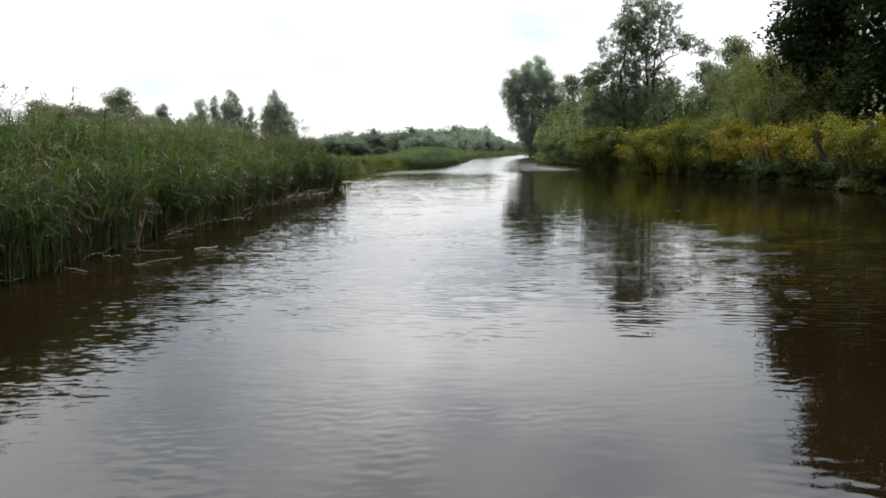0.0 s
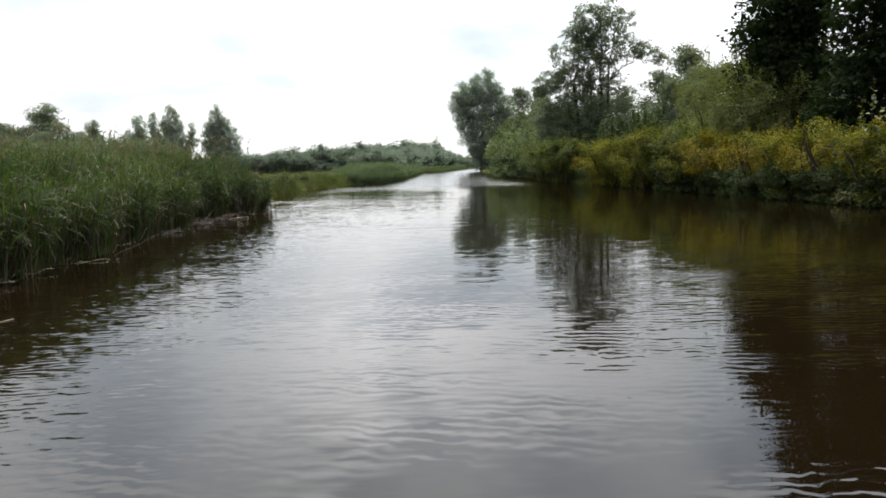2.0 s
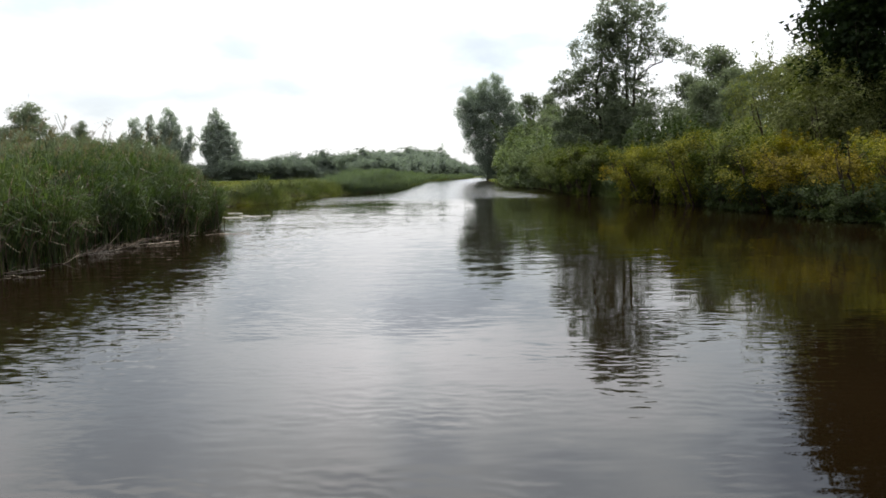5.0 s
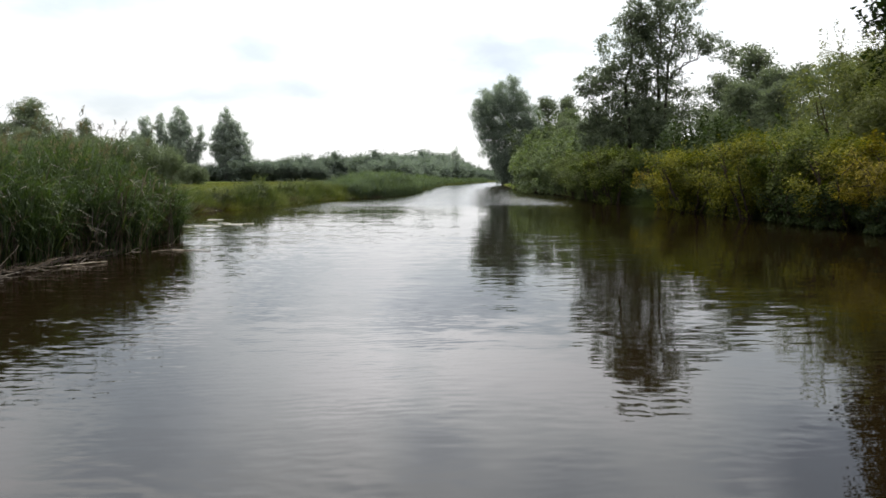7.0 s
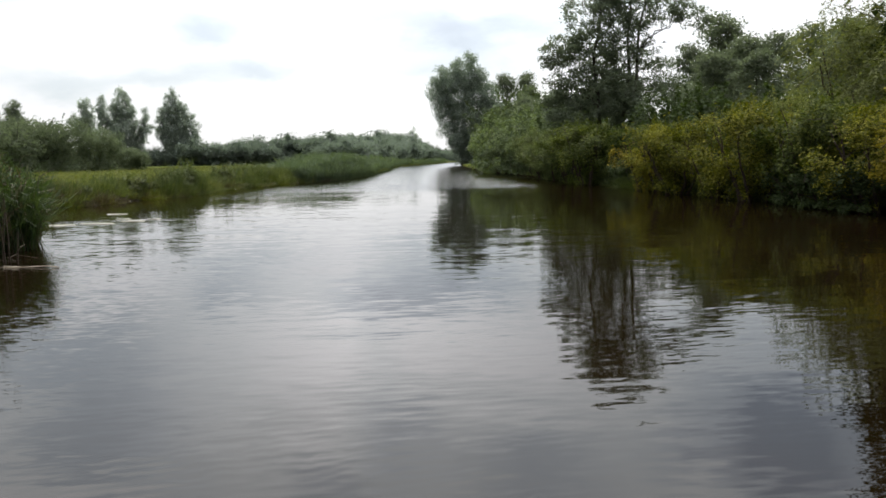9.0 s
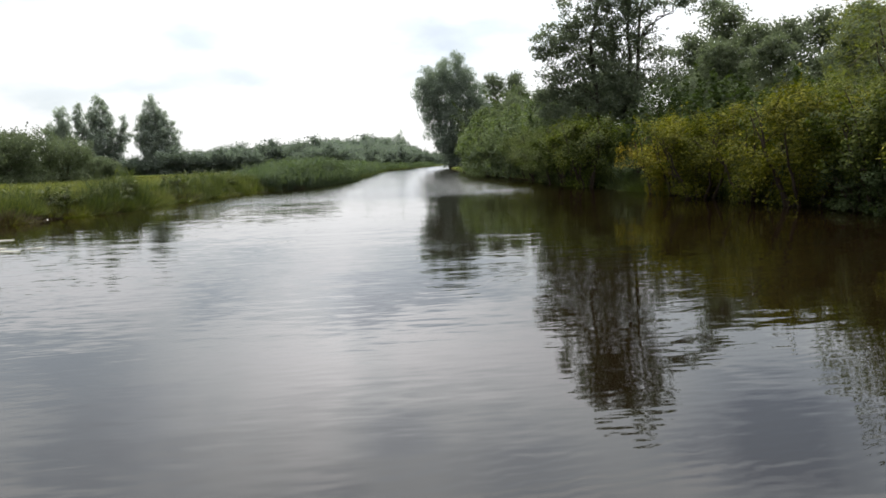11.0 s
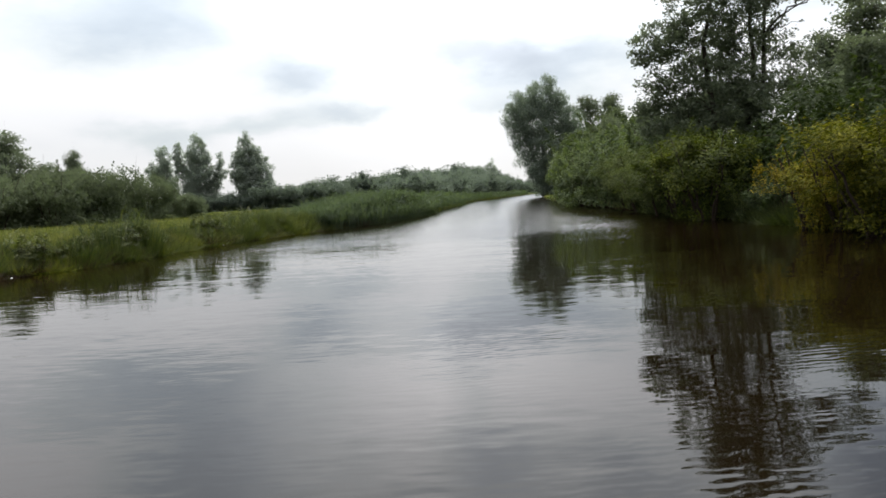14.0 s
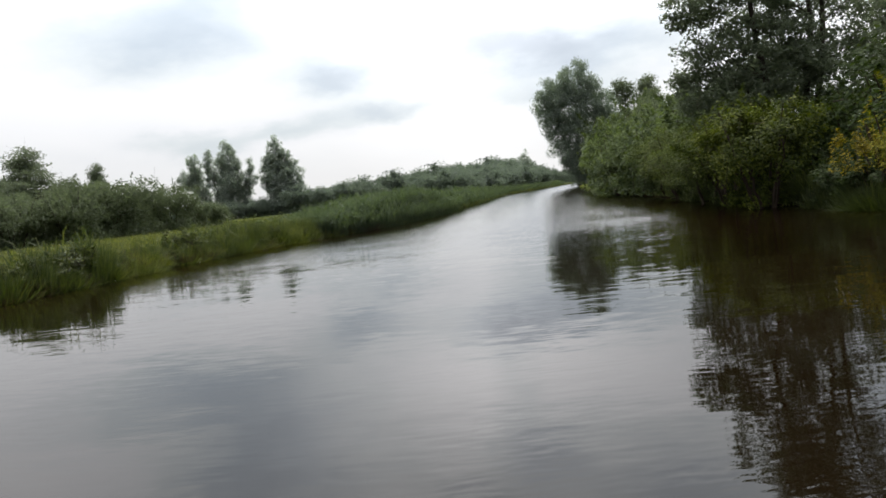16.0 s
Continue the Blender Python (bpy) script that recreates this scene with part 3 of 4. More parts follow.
def bush_maker(name, seed, height, spread, label, group, mats, clumps=90, per=95, leaf=(0.11, 0.06), droop=0.1, stems=7, three=0, shoots=26, form=True, hollow=None, overhang=0.0):
    """A dome-shaped shrub of several stems whose leaves reach down to the ground or water."""
    r = rng(seed)
    lift = overhang
    lobes = [(0, 0, height * (0.47 + lift), spread * 0.60, spread * 0.60, height * (0.42 - lift / 2))]
    for k in range(6):
        a = k * 1.05 + r.uniform(-0.3, 0.3)
        h = height * r.uniform(0.44 + lift, 0.76)
        lobes.append((math.cos(a) * spread * 0.52, math.sin(a) * spread * 0.52, h, spread * 0.42, spread * 0.42, height * r.uniform(0.22, 0.33)))
    foot, wide = (0.28 - lift, 0.22 - lift * 0.6) if overhang else (0.50, 0.34)
    for k in range(5 if overhang else 7):
        a = k * (1.26 if overhang else 0.9) + r.uniform(-0.2, 0.2)
        lobes.append((math.cos(a) * spread * foot, math.sin(a) * spread * foot, height * 0.13, spread * wide, spread * wide, height * 0.15))
    trunks = []
    for k in range(stems):
        a = r.uniform(0, 6.28)
        trunks.append(((math.cos(a) * 0.25, math.sin(a) * 0.25, -0.3), (math.cos(a) * spread * 0.6, math.sin(a) * spread * 0.6, height * r.uniform(0.55, 0.9)), 0.03 + 0.008 * height))
    return woody_plant(name, pose(0, 0, 0), label, "shrub", group, r, lobes, trunks, clumps, per, spread * 0.17, leaf, mats, droop=droop, flat=0.85, limbs=5, shell=0.5, floor=0.02, fine_twigs=26, three=three, shoots=shoots, form=form, hollow=hollow)


def place_all(ob, spots):
    """Moves the thing to the first spot and copies it to the others."""
    ob.matrix_basis = spots[0]
    return [ob] + [copy_thing(ob, m) for m in spots[1:]]


# shore scrub, olive and yellow, overhanging the water
olive = bush_maker("olive_willow_scrub", 11, 2.9, 2.1, "olive-green willow scrub overhanging the water's edge", "shore scrub", (TWIG, LEAF_OLIVE), 280, 120, (0.105, 0.042), three=1, hollow=(0.95, -0.03), overhang=0.07)
scrub = bush_maker("green_willow_scrub", 12, 2.8, 2.0, "grey-green willow scrub leaning over the canal", "shore scrub", (TWIG, LEAF_SCRUB), 280, 120, (0.115, 0.036), three=1, hollow=(0.95, -0.03), overhang=0.04)
yellow = bush_maker("yellowing_shrub", 13, 2.5, 1.7, "yellowing broad-leaved shrub at the water's edge", "shore scrub", (TWIG, LEAF_YELLOW), 230, 90, (0.09, 0.045), three=1, hollow=(0.95, -0.03), overhang=0.11)
broad = bush_maker("broad_leaved_shrub", 14, 3.2, 2.2, "bright green broad-leaved shrub with dark hollows", "shore scrub", (TWIG, LEAF_BROAD), 260, 105, (0.11, 0.075), three=1, shoots=12, hollow=(0.95, -0.03), overhang=0.06)
pale = bush_maker("pale_leaved_shrub", 15, 2.6, 1.3, "loose shrub with large pale leaves over the water", "shore scrub", (TWIG, LEAF_PALE), 46, 24, (0.14, 0.10), 0.3)
inland = bush_maker("inland_willow_scrub", 16, 2.9, 2.1, "tall grey-green willow scrub behind the shore", "inland scrub", (TWIG, LEAF_UNDER), 190, 30, (0.20, 0.10), three=1)
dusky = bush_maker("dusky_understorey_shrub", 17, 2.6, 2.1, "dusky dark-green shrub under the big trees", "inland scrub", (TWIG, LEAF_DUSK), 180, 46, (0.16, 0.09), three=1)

r0 = rng(5)
KIND = {"o": [], "s": [], "y": [], "b": [], "p": [], "i": [], "d": []}
for y, kind, size in ((4.5, "s", 1.0), (7, "o", 1.0), (9.5, "s", 1.05), (12, "o", 1.0), (14.5, "b", 0.85), (17, "y", 1.0), (19.6, "o", 0.9), (22, "o", 0.95), (24.4, "y", 1.0), (26.6, "o", 1.0),
                      (29.0, "y", 0.95), (31.2, "y", 1.05), (33.4, "o", 1.0), (35.8, "b", 0.95), (38.2, "o", 1.05), (40.6, "o", 0.95), (43.0, "o", 1.08), (45.2, "o", 0.9), (46.2, "y", 0.9), (52.6, "b", 1.05), (55.4, "b", 1.12), (58.0, "s", 1.0)):
    x = right_shore(y) - 0.45 + r0.uniform(-0.25, 0.35)
    KIND[kind].append(scaled(x, y, 0.0, r0.uniform(0, 360), size, size, size * r0.uniform(0.92, 1.1)))
KIND["y"] += [scaled(12.75, 45.3, 0.0, 40, 0.7)]
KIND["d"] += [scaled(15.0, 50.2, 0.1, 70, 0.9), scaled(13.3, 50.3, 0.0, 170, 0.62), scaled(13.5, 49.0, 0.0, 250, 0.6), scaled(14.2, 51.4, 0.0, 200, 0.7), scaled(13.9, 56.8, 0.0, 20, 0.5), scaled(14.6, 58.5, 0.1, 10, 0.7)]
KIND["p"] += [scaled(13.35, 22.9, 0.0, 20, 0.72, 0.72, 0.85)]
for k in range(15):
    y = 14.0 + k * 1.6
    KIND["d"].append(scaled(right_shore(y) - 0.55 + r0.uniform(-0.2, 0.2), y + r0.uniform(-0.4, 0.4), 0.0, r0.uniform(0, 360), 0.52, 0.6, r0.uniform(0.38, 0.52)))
y = 60.5
while y < 150:
    s = r0.uniform(0.95, 1.3)
    KIND["s" if y < 70 else "i"].append(scaled(right_shore(y) + 0.25 + 0.075 * max(0.0, y - 82) + r0.uniform(-0.4, 0.5), y, 0.0, r0.uniform(0, 360), s, s, s * r0.uniform(0.95, 1.2)))
    y += r0.uniform(2.3, 3.4) * (1 if y < 95 else 1.5)
# second row behind the shore
y = 6.0
while y < 100:
    near = y < 43
    s = r0.uniform(0.70, 0.88) if near else r0.uniform(1.2, 1.55)
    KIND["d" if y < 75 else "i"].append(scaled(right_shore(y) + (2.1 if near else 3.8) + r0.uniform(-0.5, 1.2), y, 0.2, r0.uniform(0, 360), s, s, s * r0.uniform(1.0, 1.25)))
    y += r0.uniform(2.4, 3.4) if y < 75 else r0.uniform(3.0, 4.2)
tall = bush_maker("tall_willow_scrub", 18, 4.8, 2.6, "tall feathery willow scrub in front of the wood", "inland scrub", (TWIG, LEAF_FEATHER), 300, 80, (0.13, 0.045), 0.0, three=1, shoots=60)
place_all(tall, [scaled(x, y, 0.2, x * 70 % 360, min(k, 1.35), min(k, 1.35), k) for x, y, k in ((17.6, 43.5, 0.78), (17.2, 39.2, 1.74), (17.6, 36.2, 1.40), (19.4, 42.0, 0.98), (20.6, 52.5, 1.0), (17.0, 50.5, 0.8), (17.6, 47.0, 0.85), (21.5, 47.0, 0.95), (22.0, 57.0, 1.0), (25.5, 53.0, 1.1), (24.0, 60.0, 1.0))])
for x, y, k in ((25.5, 150, 3.0), (30, 150, 3.3), (35, 152, 3.4), (26.5, 140, 2.1), (29, 132, 2.3), (24, 120, 1.7)):
    KIND["i"].append(scaled(x, y, 0.2, x * 90 % 360, k, k, k * 1.05))
for kind, ob in (("o", olive), ("s", scrub), ("y", yellow), ("b", broad), ("p", pale), ("i", inland), ("d", dusky)):
    place_all(ob, KIND[kind])

# a sapling with large pale leaves growing up through the shore scrub
r = rng(19)
sapling = thing("sapling", pose(13.5, 23.0, 0.0), "slender sapling with large pale yellow-green leaves", "sapling")
spots = []
for top in ((0.15, 0.1, 3.55), (-0.25, -0.1, 3.0), (0.30, -0.15, 2.7)):
    stem = bent(r, (0, 0, -0.1), top, 8, 0.012)
    part("stem", mesh_from("stem", *tube(stem, np.linspace(0.016, 0.005, 8), 5), TWIG, True), sapling)
    for k in range(17):
        u = 0.52 + 0.48 * (k + r.uniform(0, 0.6)) / 17
        p = np.array([np.interp(u * 7, np.arange(8), stem[:, i]) for i in range(3)])
        a = k * 2.4 + r.uniform(-0.4, 0.4)
        spots.append(p + np.array((math.cos(a), math.sin(a), 0.15)) * r.uniform(0.06, 0.2) * (1.3 - u))
spots = np.array(spots)
v, f = leaf_quads(r, spots, 0.17, 0.11, face=np.tile((0.0, -0.35, 0.6), (len(spots), 1)))
part("foliage", mesh_from("foliage", v, f, LEAF_PALE), sapling)

# the alder group that stands above the scrub
def shaped_tree(name, place, label, group, seed, lobes, trunks, mats, density, per, clump_size, leaf, limbs=16, droop=0.0, flat=0.7, shell=0.15, twigs=30, hollow=None, swell=1.0):
    """A tree whose boughs are given one by one: lobes (x, y, z, half width, half height), trunks (base, top, radius)."""
    r = rng(seed)
    full = [(x, y + r.normal() * w * 0.25, z, w * swell, w * swell, h * swell) for x, y, z, w, h in lobes]
    clumps = int(density * sum((w * w * h) ** 0.75 for _, _, _, w, h in lobes))
    return woody_plant(name, place, label, "tree", group, r, full, trunks, clumps, per, clump_size, leaf, mats, droop=droop, flat=flat, limbs=limbs, shell=shell, fine_twigs=twigs, three=1, hollow=hollow)


shaped_tree("alder_tree", pose(15.0, 60.3, 0.3), "tall dark-trunked alder with a dense layered crown", "alders on the bank", 21,
            [(-2.1, 0, 7.4, 1.1, 0.8), (-1.6, 0, 5.3, 1.5, 1.3), (-0.9, 0, 9.0, 1.4, 1.2), (-0.1, 0, 7.0, 1.8, 1.7), (-1.3, 0, 3.3, 1.7, 1.3), (0.6, 0, 4.9, 1.7, 1.5), (-0.1, 0, 10.8, 1.1, 1.1), (-2.8, 0, 6.7, 0.6, 0.4), (0.9, 0, 8.8, 1.4, 1.3), (-2.3, 0, 4.0, 1.0, 0.9), (0.9, 0, 10.6, 1.1, 1.0)],
            [((0, 0, -0.2), (-0.1, 0, 11.6), 0.17)], (BARK, LEAF_ALDER), 98, 25, 0.34, (0.15, 0.11), 20, hollow=(1.2, -0.18), swell=1.08)
shaped_tree("alder_tree", pose(16.9, 60.6, 0.3), "tallest alder, slender dark trunk and airy crown", "alders on the bank", 22,
            [(-0.4, 0, 11.8, 1.5, 1.2), (0.6, 0, 12.7, 1.1, 0.8), (-0.4, 0, 9.6, 1.4, 1.1), (-1.2, 0, 12.5, 0.9, 0.7), (-1.1, 0, 10.8, 1.0, 0.8), (0.6, 0, 10.8, 1.2, 1.0), (-0.2, 0, 7.4, 1.3, 0.9), (-0.3, 0, 5.6, 1.4, 1.1), (-0.3, 0, 4.2, 1.5, 1.2), (0.2, 0, 2.6, 1.6, 1.2), (0.6, 0, 8.4, 0.9, 0.8)],
            [((0, 0, -0.2), (0.1, 0, 12.8), 0.16)], (BARK, LEAF_ALDER), 88, 21, 0.33, (0.15, 0.11), 20, hollow=(1.2, -0.10), swell=1.07)
shaped_tree("alder_tree", pose(17.3, 61.0, 0.3), "alder with a long leafy side bough over open sky", "alders on the bank", 23,
            [(1.2, 0, 11.4, 1.4, 1.1), (1.7, 0, 12.3, 0.9, 0.7), (2.2, 0, 10.2, 1.2, 0.8), (3.0, 0, 9.7, 1.1, 0.6), (3.8, 0, 9.4, 1.0, 0.55), (4.5, 0, 9.0, 0.7, 0.45), (0.9, 0, 9.4, 1.1, 0.9), (1.0, 0, 7.3, 1.1, 0.9), (2.1, 0, 6.4, 1.1, 0.6), (2.6, 0, 5.2, 1.2, 0.8), (0.9, 0, 4.9, 1.5, 1.2), (1.6, 0, 2.9, 1.5, 1.2), (3.1, 0, 3.6, 1.1, 1.0)],
            [((0, 0, -0.2), (0.9, 0, 12.0), 0.16)], (BARK, LEAF_ALDER), 88, 21, 0.33, (0.15, 0.11), 20, hollow=(1.2, -0.10), swell=1.07)
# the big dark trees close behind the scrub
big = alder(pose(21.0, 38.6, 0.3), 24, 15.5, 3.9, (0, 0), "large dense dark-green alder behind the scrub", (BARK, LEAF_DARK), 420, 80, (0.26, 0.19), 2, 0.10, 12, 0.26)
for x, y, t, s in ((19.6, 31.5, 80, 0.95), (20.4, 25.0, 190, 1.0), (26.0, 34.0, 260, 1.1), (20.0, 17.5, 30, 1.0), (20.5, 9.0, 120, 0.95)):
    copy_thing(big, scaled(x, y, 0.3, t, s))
# the lower wood behind
wood = alder(pose(30.0, 74.0, 0.3), 26, 12.0, 3.8, (0, 0), "mid-height alder in the wood behind the bank", (BARK, LEAF_WOOD), 300, 50, (0.26, 0.19), 1, 0.10, 8, 0.25)
for x, y, s in ((34, 69, 0.9), (26.5, 72, 0.82), (27.2, 65, 0.78), (23.8, 58, 0.60), (31.5, 58, 0.72), (35.5, 59, 0.78), (38, 62, 0.80), (29.5, 66, 0.80), (33, 63, 0.84), (25, 66, 0.70), (30, 60, 0.68), (34, 52, 0.72), (28, 50, 0.58), (40, 48, 0.8), (33, 43, 0.66), (30, 22, 1.15), (26, 14, 1.1), (25, 3, 1.0), (27, -8, 1.05),
                (25, 88, 0.75), (30, 95, 0.8), (24, 105, 0.7), (31, 112, 0.85), (44, 78, 1.1), (40, 92, 1.0), (22, 80, 0.6), (24, 96, 0.62)):
    copy_thing(wood, scaled(x, y, 0.3, (x * 37 + y * 61) % 360, s, s, s * (0.96 if 40 < y < 80 else 1.0)))

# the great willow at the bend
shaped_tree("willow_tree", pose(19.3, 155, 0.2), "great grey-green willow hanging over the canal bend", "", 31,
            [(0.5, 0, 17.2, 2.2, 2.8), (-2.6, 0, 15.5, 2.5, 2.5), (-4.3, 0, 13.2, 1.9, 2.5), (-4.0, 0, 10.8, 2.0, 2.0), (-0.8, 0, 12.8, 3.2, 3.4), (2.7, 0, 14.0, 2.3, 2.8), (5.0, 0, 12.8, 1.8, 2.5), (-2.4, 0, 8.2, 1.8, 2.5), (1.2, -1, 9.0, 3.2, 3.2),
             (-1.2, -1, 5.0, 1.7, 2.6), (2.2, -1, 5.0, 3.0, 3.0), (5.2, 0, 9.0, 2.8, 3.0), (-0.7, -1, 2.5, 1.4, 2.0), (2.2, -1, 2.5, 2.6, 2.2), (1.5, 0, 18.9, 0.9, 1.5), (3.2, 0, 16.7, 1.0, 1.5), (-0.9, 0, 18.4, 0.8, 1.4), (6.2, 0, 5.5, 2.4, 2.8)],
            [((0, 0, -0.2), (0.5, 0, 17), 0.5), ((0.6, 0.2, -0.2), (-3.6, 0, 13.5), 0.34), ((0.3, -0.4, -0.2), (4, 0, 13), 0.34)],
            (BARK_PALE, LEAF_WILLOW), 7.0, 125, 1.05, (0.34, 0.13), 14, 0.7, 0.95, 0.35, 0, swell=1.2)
for x, y, s, k in ((30.0, 166, 1.35, 1.1), (35.0, 172, 1.25, 1.25), (33, 158, 1.2, 1.0), (40, 165, 1.2, 1.0), (28, 140, 0.95, 1.0), (34, 140, 1.0, 1.0), (25, 125, 0.75, 1.0), (30, 124, 0.9, 1.0), (44, 150, 1.2, 1.0)):
    copy_thing(wood, scaled(x, y, 0.3, x * 47 % 360, s, s, s * k))


# ---- left bank: the reed bed ----
def reed_blades(r, roots, height, blades=6, width=0.019):
    """Bent leaf strips up each stem, and the stem: all quads, two a strip."""
    n = len(roots)
    h = height * r.uniform(0.72, 1.15, n)
    tilt = r.normal(size=(n, 2)) * 0.10
    tilt[:, 0] += 0.05
    vs = []

    def strip(p0, p1, p2, w0, w1):
        side = unit(np.cross(p2 - p0, r.normal(size=p0.shape)))
        q = np.stack((p0 - side * w0, p0 + side * w0, p1 + side * w1, p1 - side * w1, p1 - side * w1, p1 + side * w1, p2 + side * 0.002, p2 - side * 0.002), 1)
        vs.append(q.reshape(-1, 3))

    top = roots + np.concatenate((tilt * h[:, None], h[:, None]), 1)
    mid = (roots + top) / 2 + np.concatenate((r.normal(size=(n, 2)) * 0.03, np.zeros((n, 1))), 1)
    strip(roots, mid, top, 0.006, 0.005)
    for b in range(blades):
        k = r.uniform(0.22, 1.0, n)[:, None] ** 0.75
        p0 = roots + (top - roots) * k
        a = r.uniform(0, 6.28, n)
        ln = r.uniform(0.34, 0.64, n)[:, None]
        out = np.stack((np.cos(a), np.sin(a), np.zeros(n)), 1)
        rise = r.uniform(0.45, 1.0, n)[:, None] * np.array((0, 0, 1.0))
        p1 = p0 + out * ln * 0.24 + rise * ln * 0.80
        p2 = p1 + out * ln * 0.44 + np.array((0, 0, 1.0)) * ln * r.uniform(-0.40, 0.35, n)[:, None]
        strip(p0, p1, p2, width * 0.5, width * 0.42)
    v = np.concatenate(vs)
    return v, np.arange(len(v)).reshape(-1, 4), top


def reed_plumes(r, tops, each=10):
    """Loose drooping seed heads."""
    idx = np.repeat(np.arange(len(tops)), each)
    k = r.uniform(0, 1, len(idx))
    c = tops[idx] + np.stack((r.normal(size=len(idx)) * 0.02 + k * 0.07, r.normal(size=len(idx)) * 0.02, k * 0.26 - 0.02 - k * k * 0.06), 1)
    return leaf_quads(r, c, 0.10, 0.016, droop=-0.6)


def reed_edge(y):
    """Water-side edge of the reed bed."""
    return float(np.interp(y, (0, 9, 13, 20, 23.8, 25.2, 27, 29.8, 31, 32, 33), (-5.1, -5.1, -4.95, -5.05, -5.2, -4.85, -4.4, -4.4, -4.75, -5.5, -6.8))) + 0.10 * math.sin(y * 0.9) + 0.10 * math.sin(y * 2.3 + 1)


def reed_patch(seed, y0, y1, depth, count, height, label, plume_share=0.14):
    r = rng(seed)
    yy = r.uniform(y0, y1, count)
    dd = r.uniform(0, 1, count) ** 1.7 * depth * np.array([1.0 + 0.7 * noise.noise(Vector((v * 0.22, 0.0, 5.0))) + 0.35 * noise.noise(Vector((v * 0.9, 0.0, 9.0))) for v in yy])
    xx = np.array([reed_edge(v) for v in yy]) - dd + r.normal(size=count) * 0.06
    roots = np.stack((xx, yy, np.where(dd < 0.6, -0.05, 0.2)), 1)
    swell = np.array([0.9 + 0.22 * noise.noise(Vector((a * 0.4, b * 0.28, 3))) for a, b in zip(xx, yy)])
    low = (np.clip(dd / 0.9, 0.0, 1.0) * 0.25 + 0.78) * np.interp(yy, (20, 24, 28, 31, 33), (1.0, 0.93, 0.86, 0.76, 0.60))
    v, f, tops = reed_blades(r, roots, height * swell * low, 6, 0.016)
    bed = tagged(new("reed_bed", mesh_from("reed_bed", v, f, REED)), label, "reeds", kind="stuff")
    pick = tops[(r.uniform(size=count) < plume_share) & (dd > 0.5)]
    pv, pf = reed_plumes(r, pick)
    # flowering stems standing clear of the leaves
    back = np.flatnonzero(dd > 0.8)
    stems = roots[r.choice(back, int(len(back) * 0.05), replace=False)]
    sv, sf, crest = reed_blades(r, stems, height * r.uniform(1.15, 1.42, len(stems)), 1, 0.014)
    tagged(part("flower_stems", mesh_from("flower_stems", sv, sf, REED), bed, "thin bare flowering stems"), kind="stuff")
    qv, qf = reed_plumes(r, crest, 14)
    pv, pf = np.concatenate((pv, qv)), np.concatenate((pf, qf + len(pv)))
    tagged(part("plumes", mesh_from("plumes", pv, pf, REED_PLUME), bed, "greyish-brown feathery seed heads"), kind="stuff")
    dn = int(count * 0.15)
    yy = r.uniform(y0, y1, dn)
    xx = np.array([reed_edge(v) for v in yy]) - r.uniform(-0.12, 0.8, dn)
    roots = np.stack((xx, yy, np.full(dn, -0.05)), 1)
    dv, df, _ = reed_blades(r, roots, 0.85 * r.uniform(0.4, 1.5, dn), 2, 0.018)
    tagged(part("dead_stalks", mesh_from("dead_stalks", dv, df, REED_DRY), bed, "tan dead leaves and broken stalks at the foot"), kind="stuff")
    return bed


reed_patch(41, -14, 4, 5, 5000, 1.62, "tall green common reed along the canal's edge")
reed_patch(42, 4, 14, 5, 7400, 1.42, "tall green common reed with feathery plumes")
reed_patch(43, 14, 24, 5, 7000, 1.38, "dense green reeds above a litter of dead stalks")
reed_patch(44, 24, 33, 5, 6600, 1.54, "end of the reed bed, blades bending over the water")


r = rng(46)
n = 520
p = r.normal(size=(n, 2)) * np.array((0.8, 0.55))
v, f, _ = reed_blades(r, np.stack((-9.3 + p[:, 0], 35.0 + p[:, 1], np.full(n, 0.2)), 1), 1.95 * np.exp(-(p ** 2).sum(1) * 0.12), 6, 0.024)
tagged(new("reed_clump", mesh_from("reed_clump", v, f, REED)), "rounded clump of tall reeds at the corner of the meadow", "reeds", kind="stuff")


def grass_tufts(r, roots, height, width):
    n = len(roots)
    a = r.uniform(0, 6.28, n)
    h = height * r.uniform(0.5, 1.3, n)
    side = np.stack((np.cos(a), np.sin(a), np.zeros(n)), 1) * (width * r.uniform(0.6, 1.3, n))[:, None]
    lean = np.concatenate((r.normal(size=(n, 2)) * 0.3, np.ones((n, 1))), 1) * h[:, None]
    v = np.stack((roots - side, roots + side, roots + lean), 1).reshape(-1, 3)
    return v, np.arange(n * 3).reshape(-1, 3)


def meadow(seed, y0, y1, reach, count, height, width, name, mat, label, power=1.5, gap=-0.35):
    r = rng(seed)
    yy = r.uniform(y0, y1, count)
    dd = r.uniform(0, 1, count) ** power * reach
    xx = np.array([left_shore(v) for v in yy]) - dd
    zz = np.array([turf_height(a, b) for a, b in zip(xx, yy)])
    keep = np.array([noise.noise(Vector((a * 0.5, b * 0.5, 7))) for a, b in zip(xx, yy)]) > gap
    roots = np.stack((xx, yy, zz - 0.02), 1)[keep]
    tussock = np.array([0.75 + 1.3 * max(0.0, noise.noise(Vector((a * 0.9, b * 0.9, 2)))) + 0.5 * noise.noise(Vector((a * 0.25, b * 0.25, 5))) for a, b, _ in roots])
    v, f = grass_tufts(r, roots, height * tussock, width)
    return tagged(new(name, mesh_from(name, v, f, mat)), label, "grass", kind="stuff")


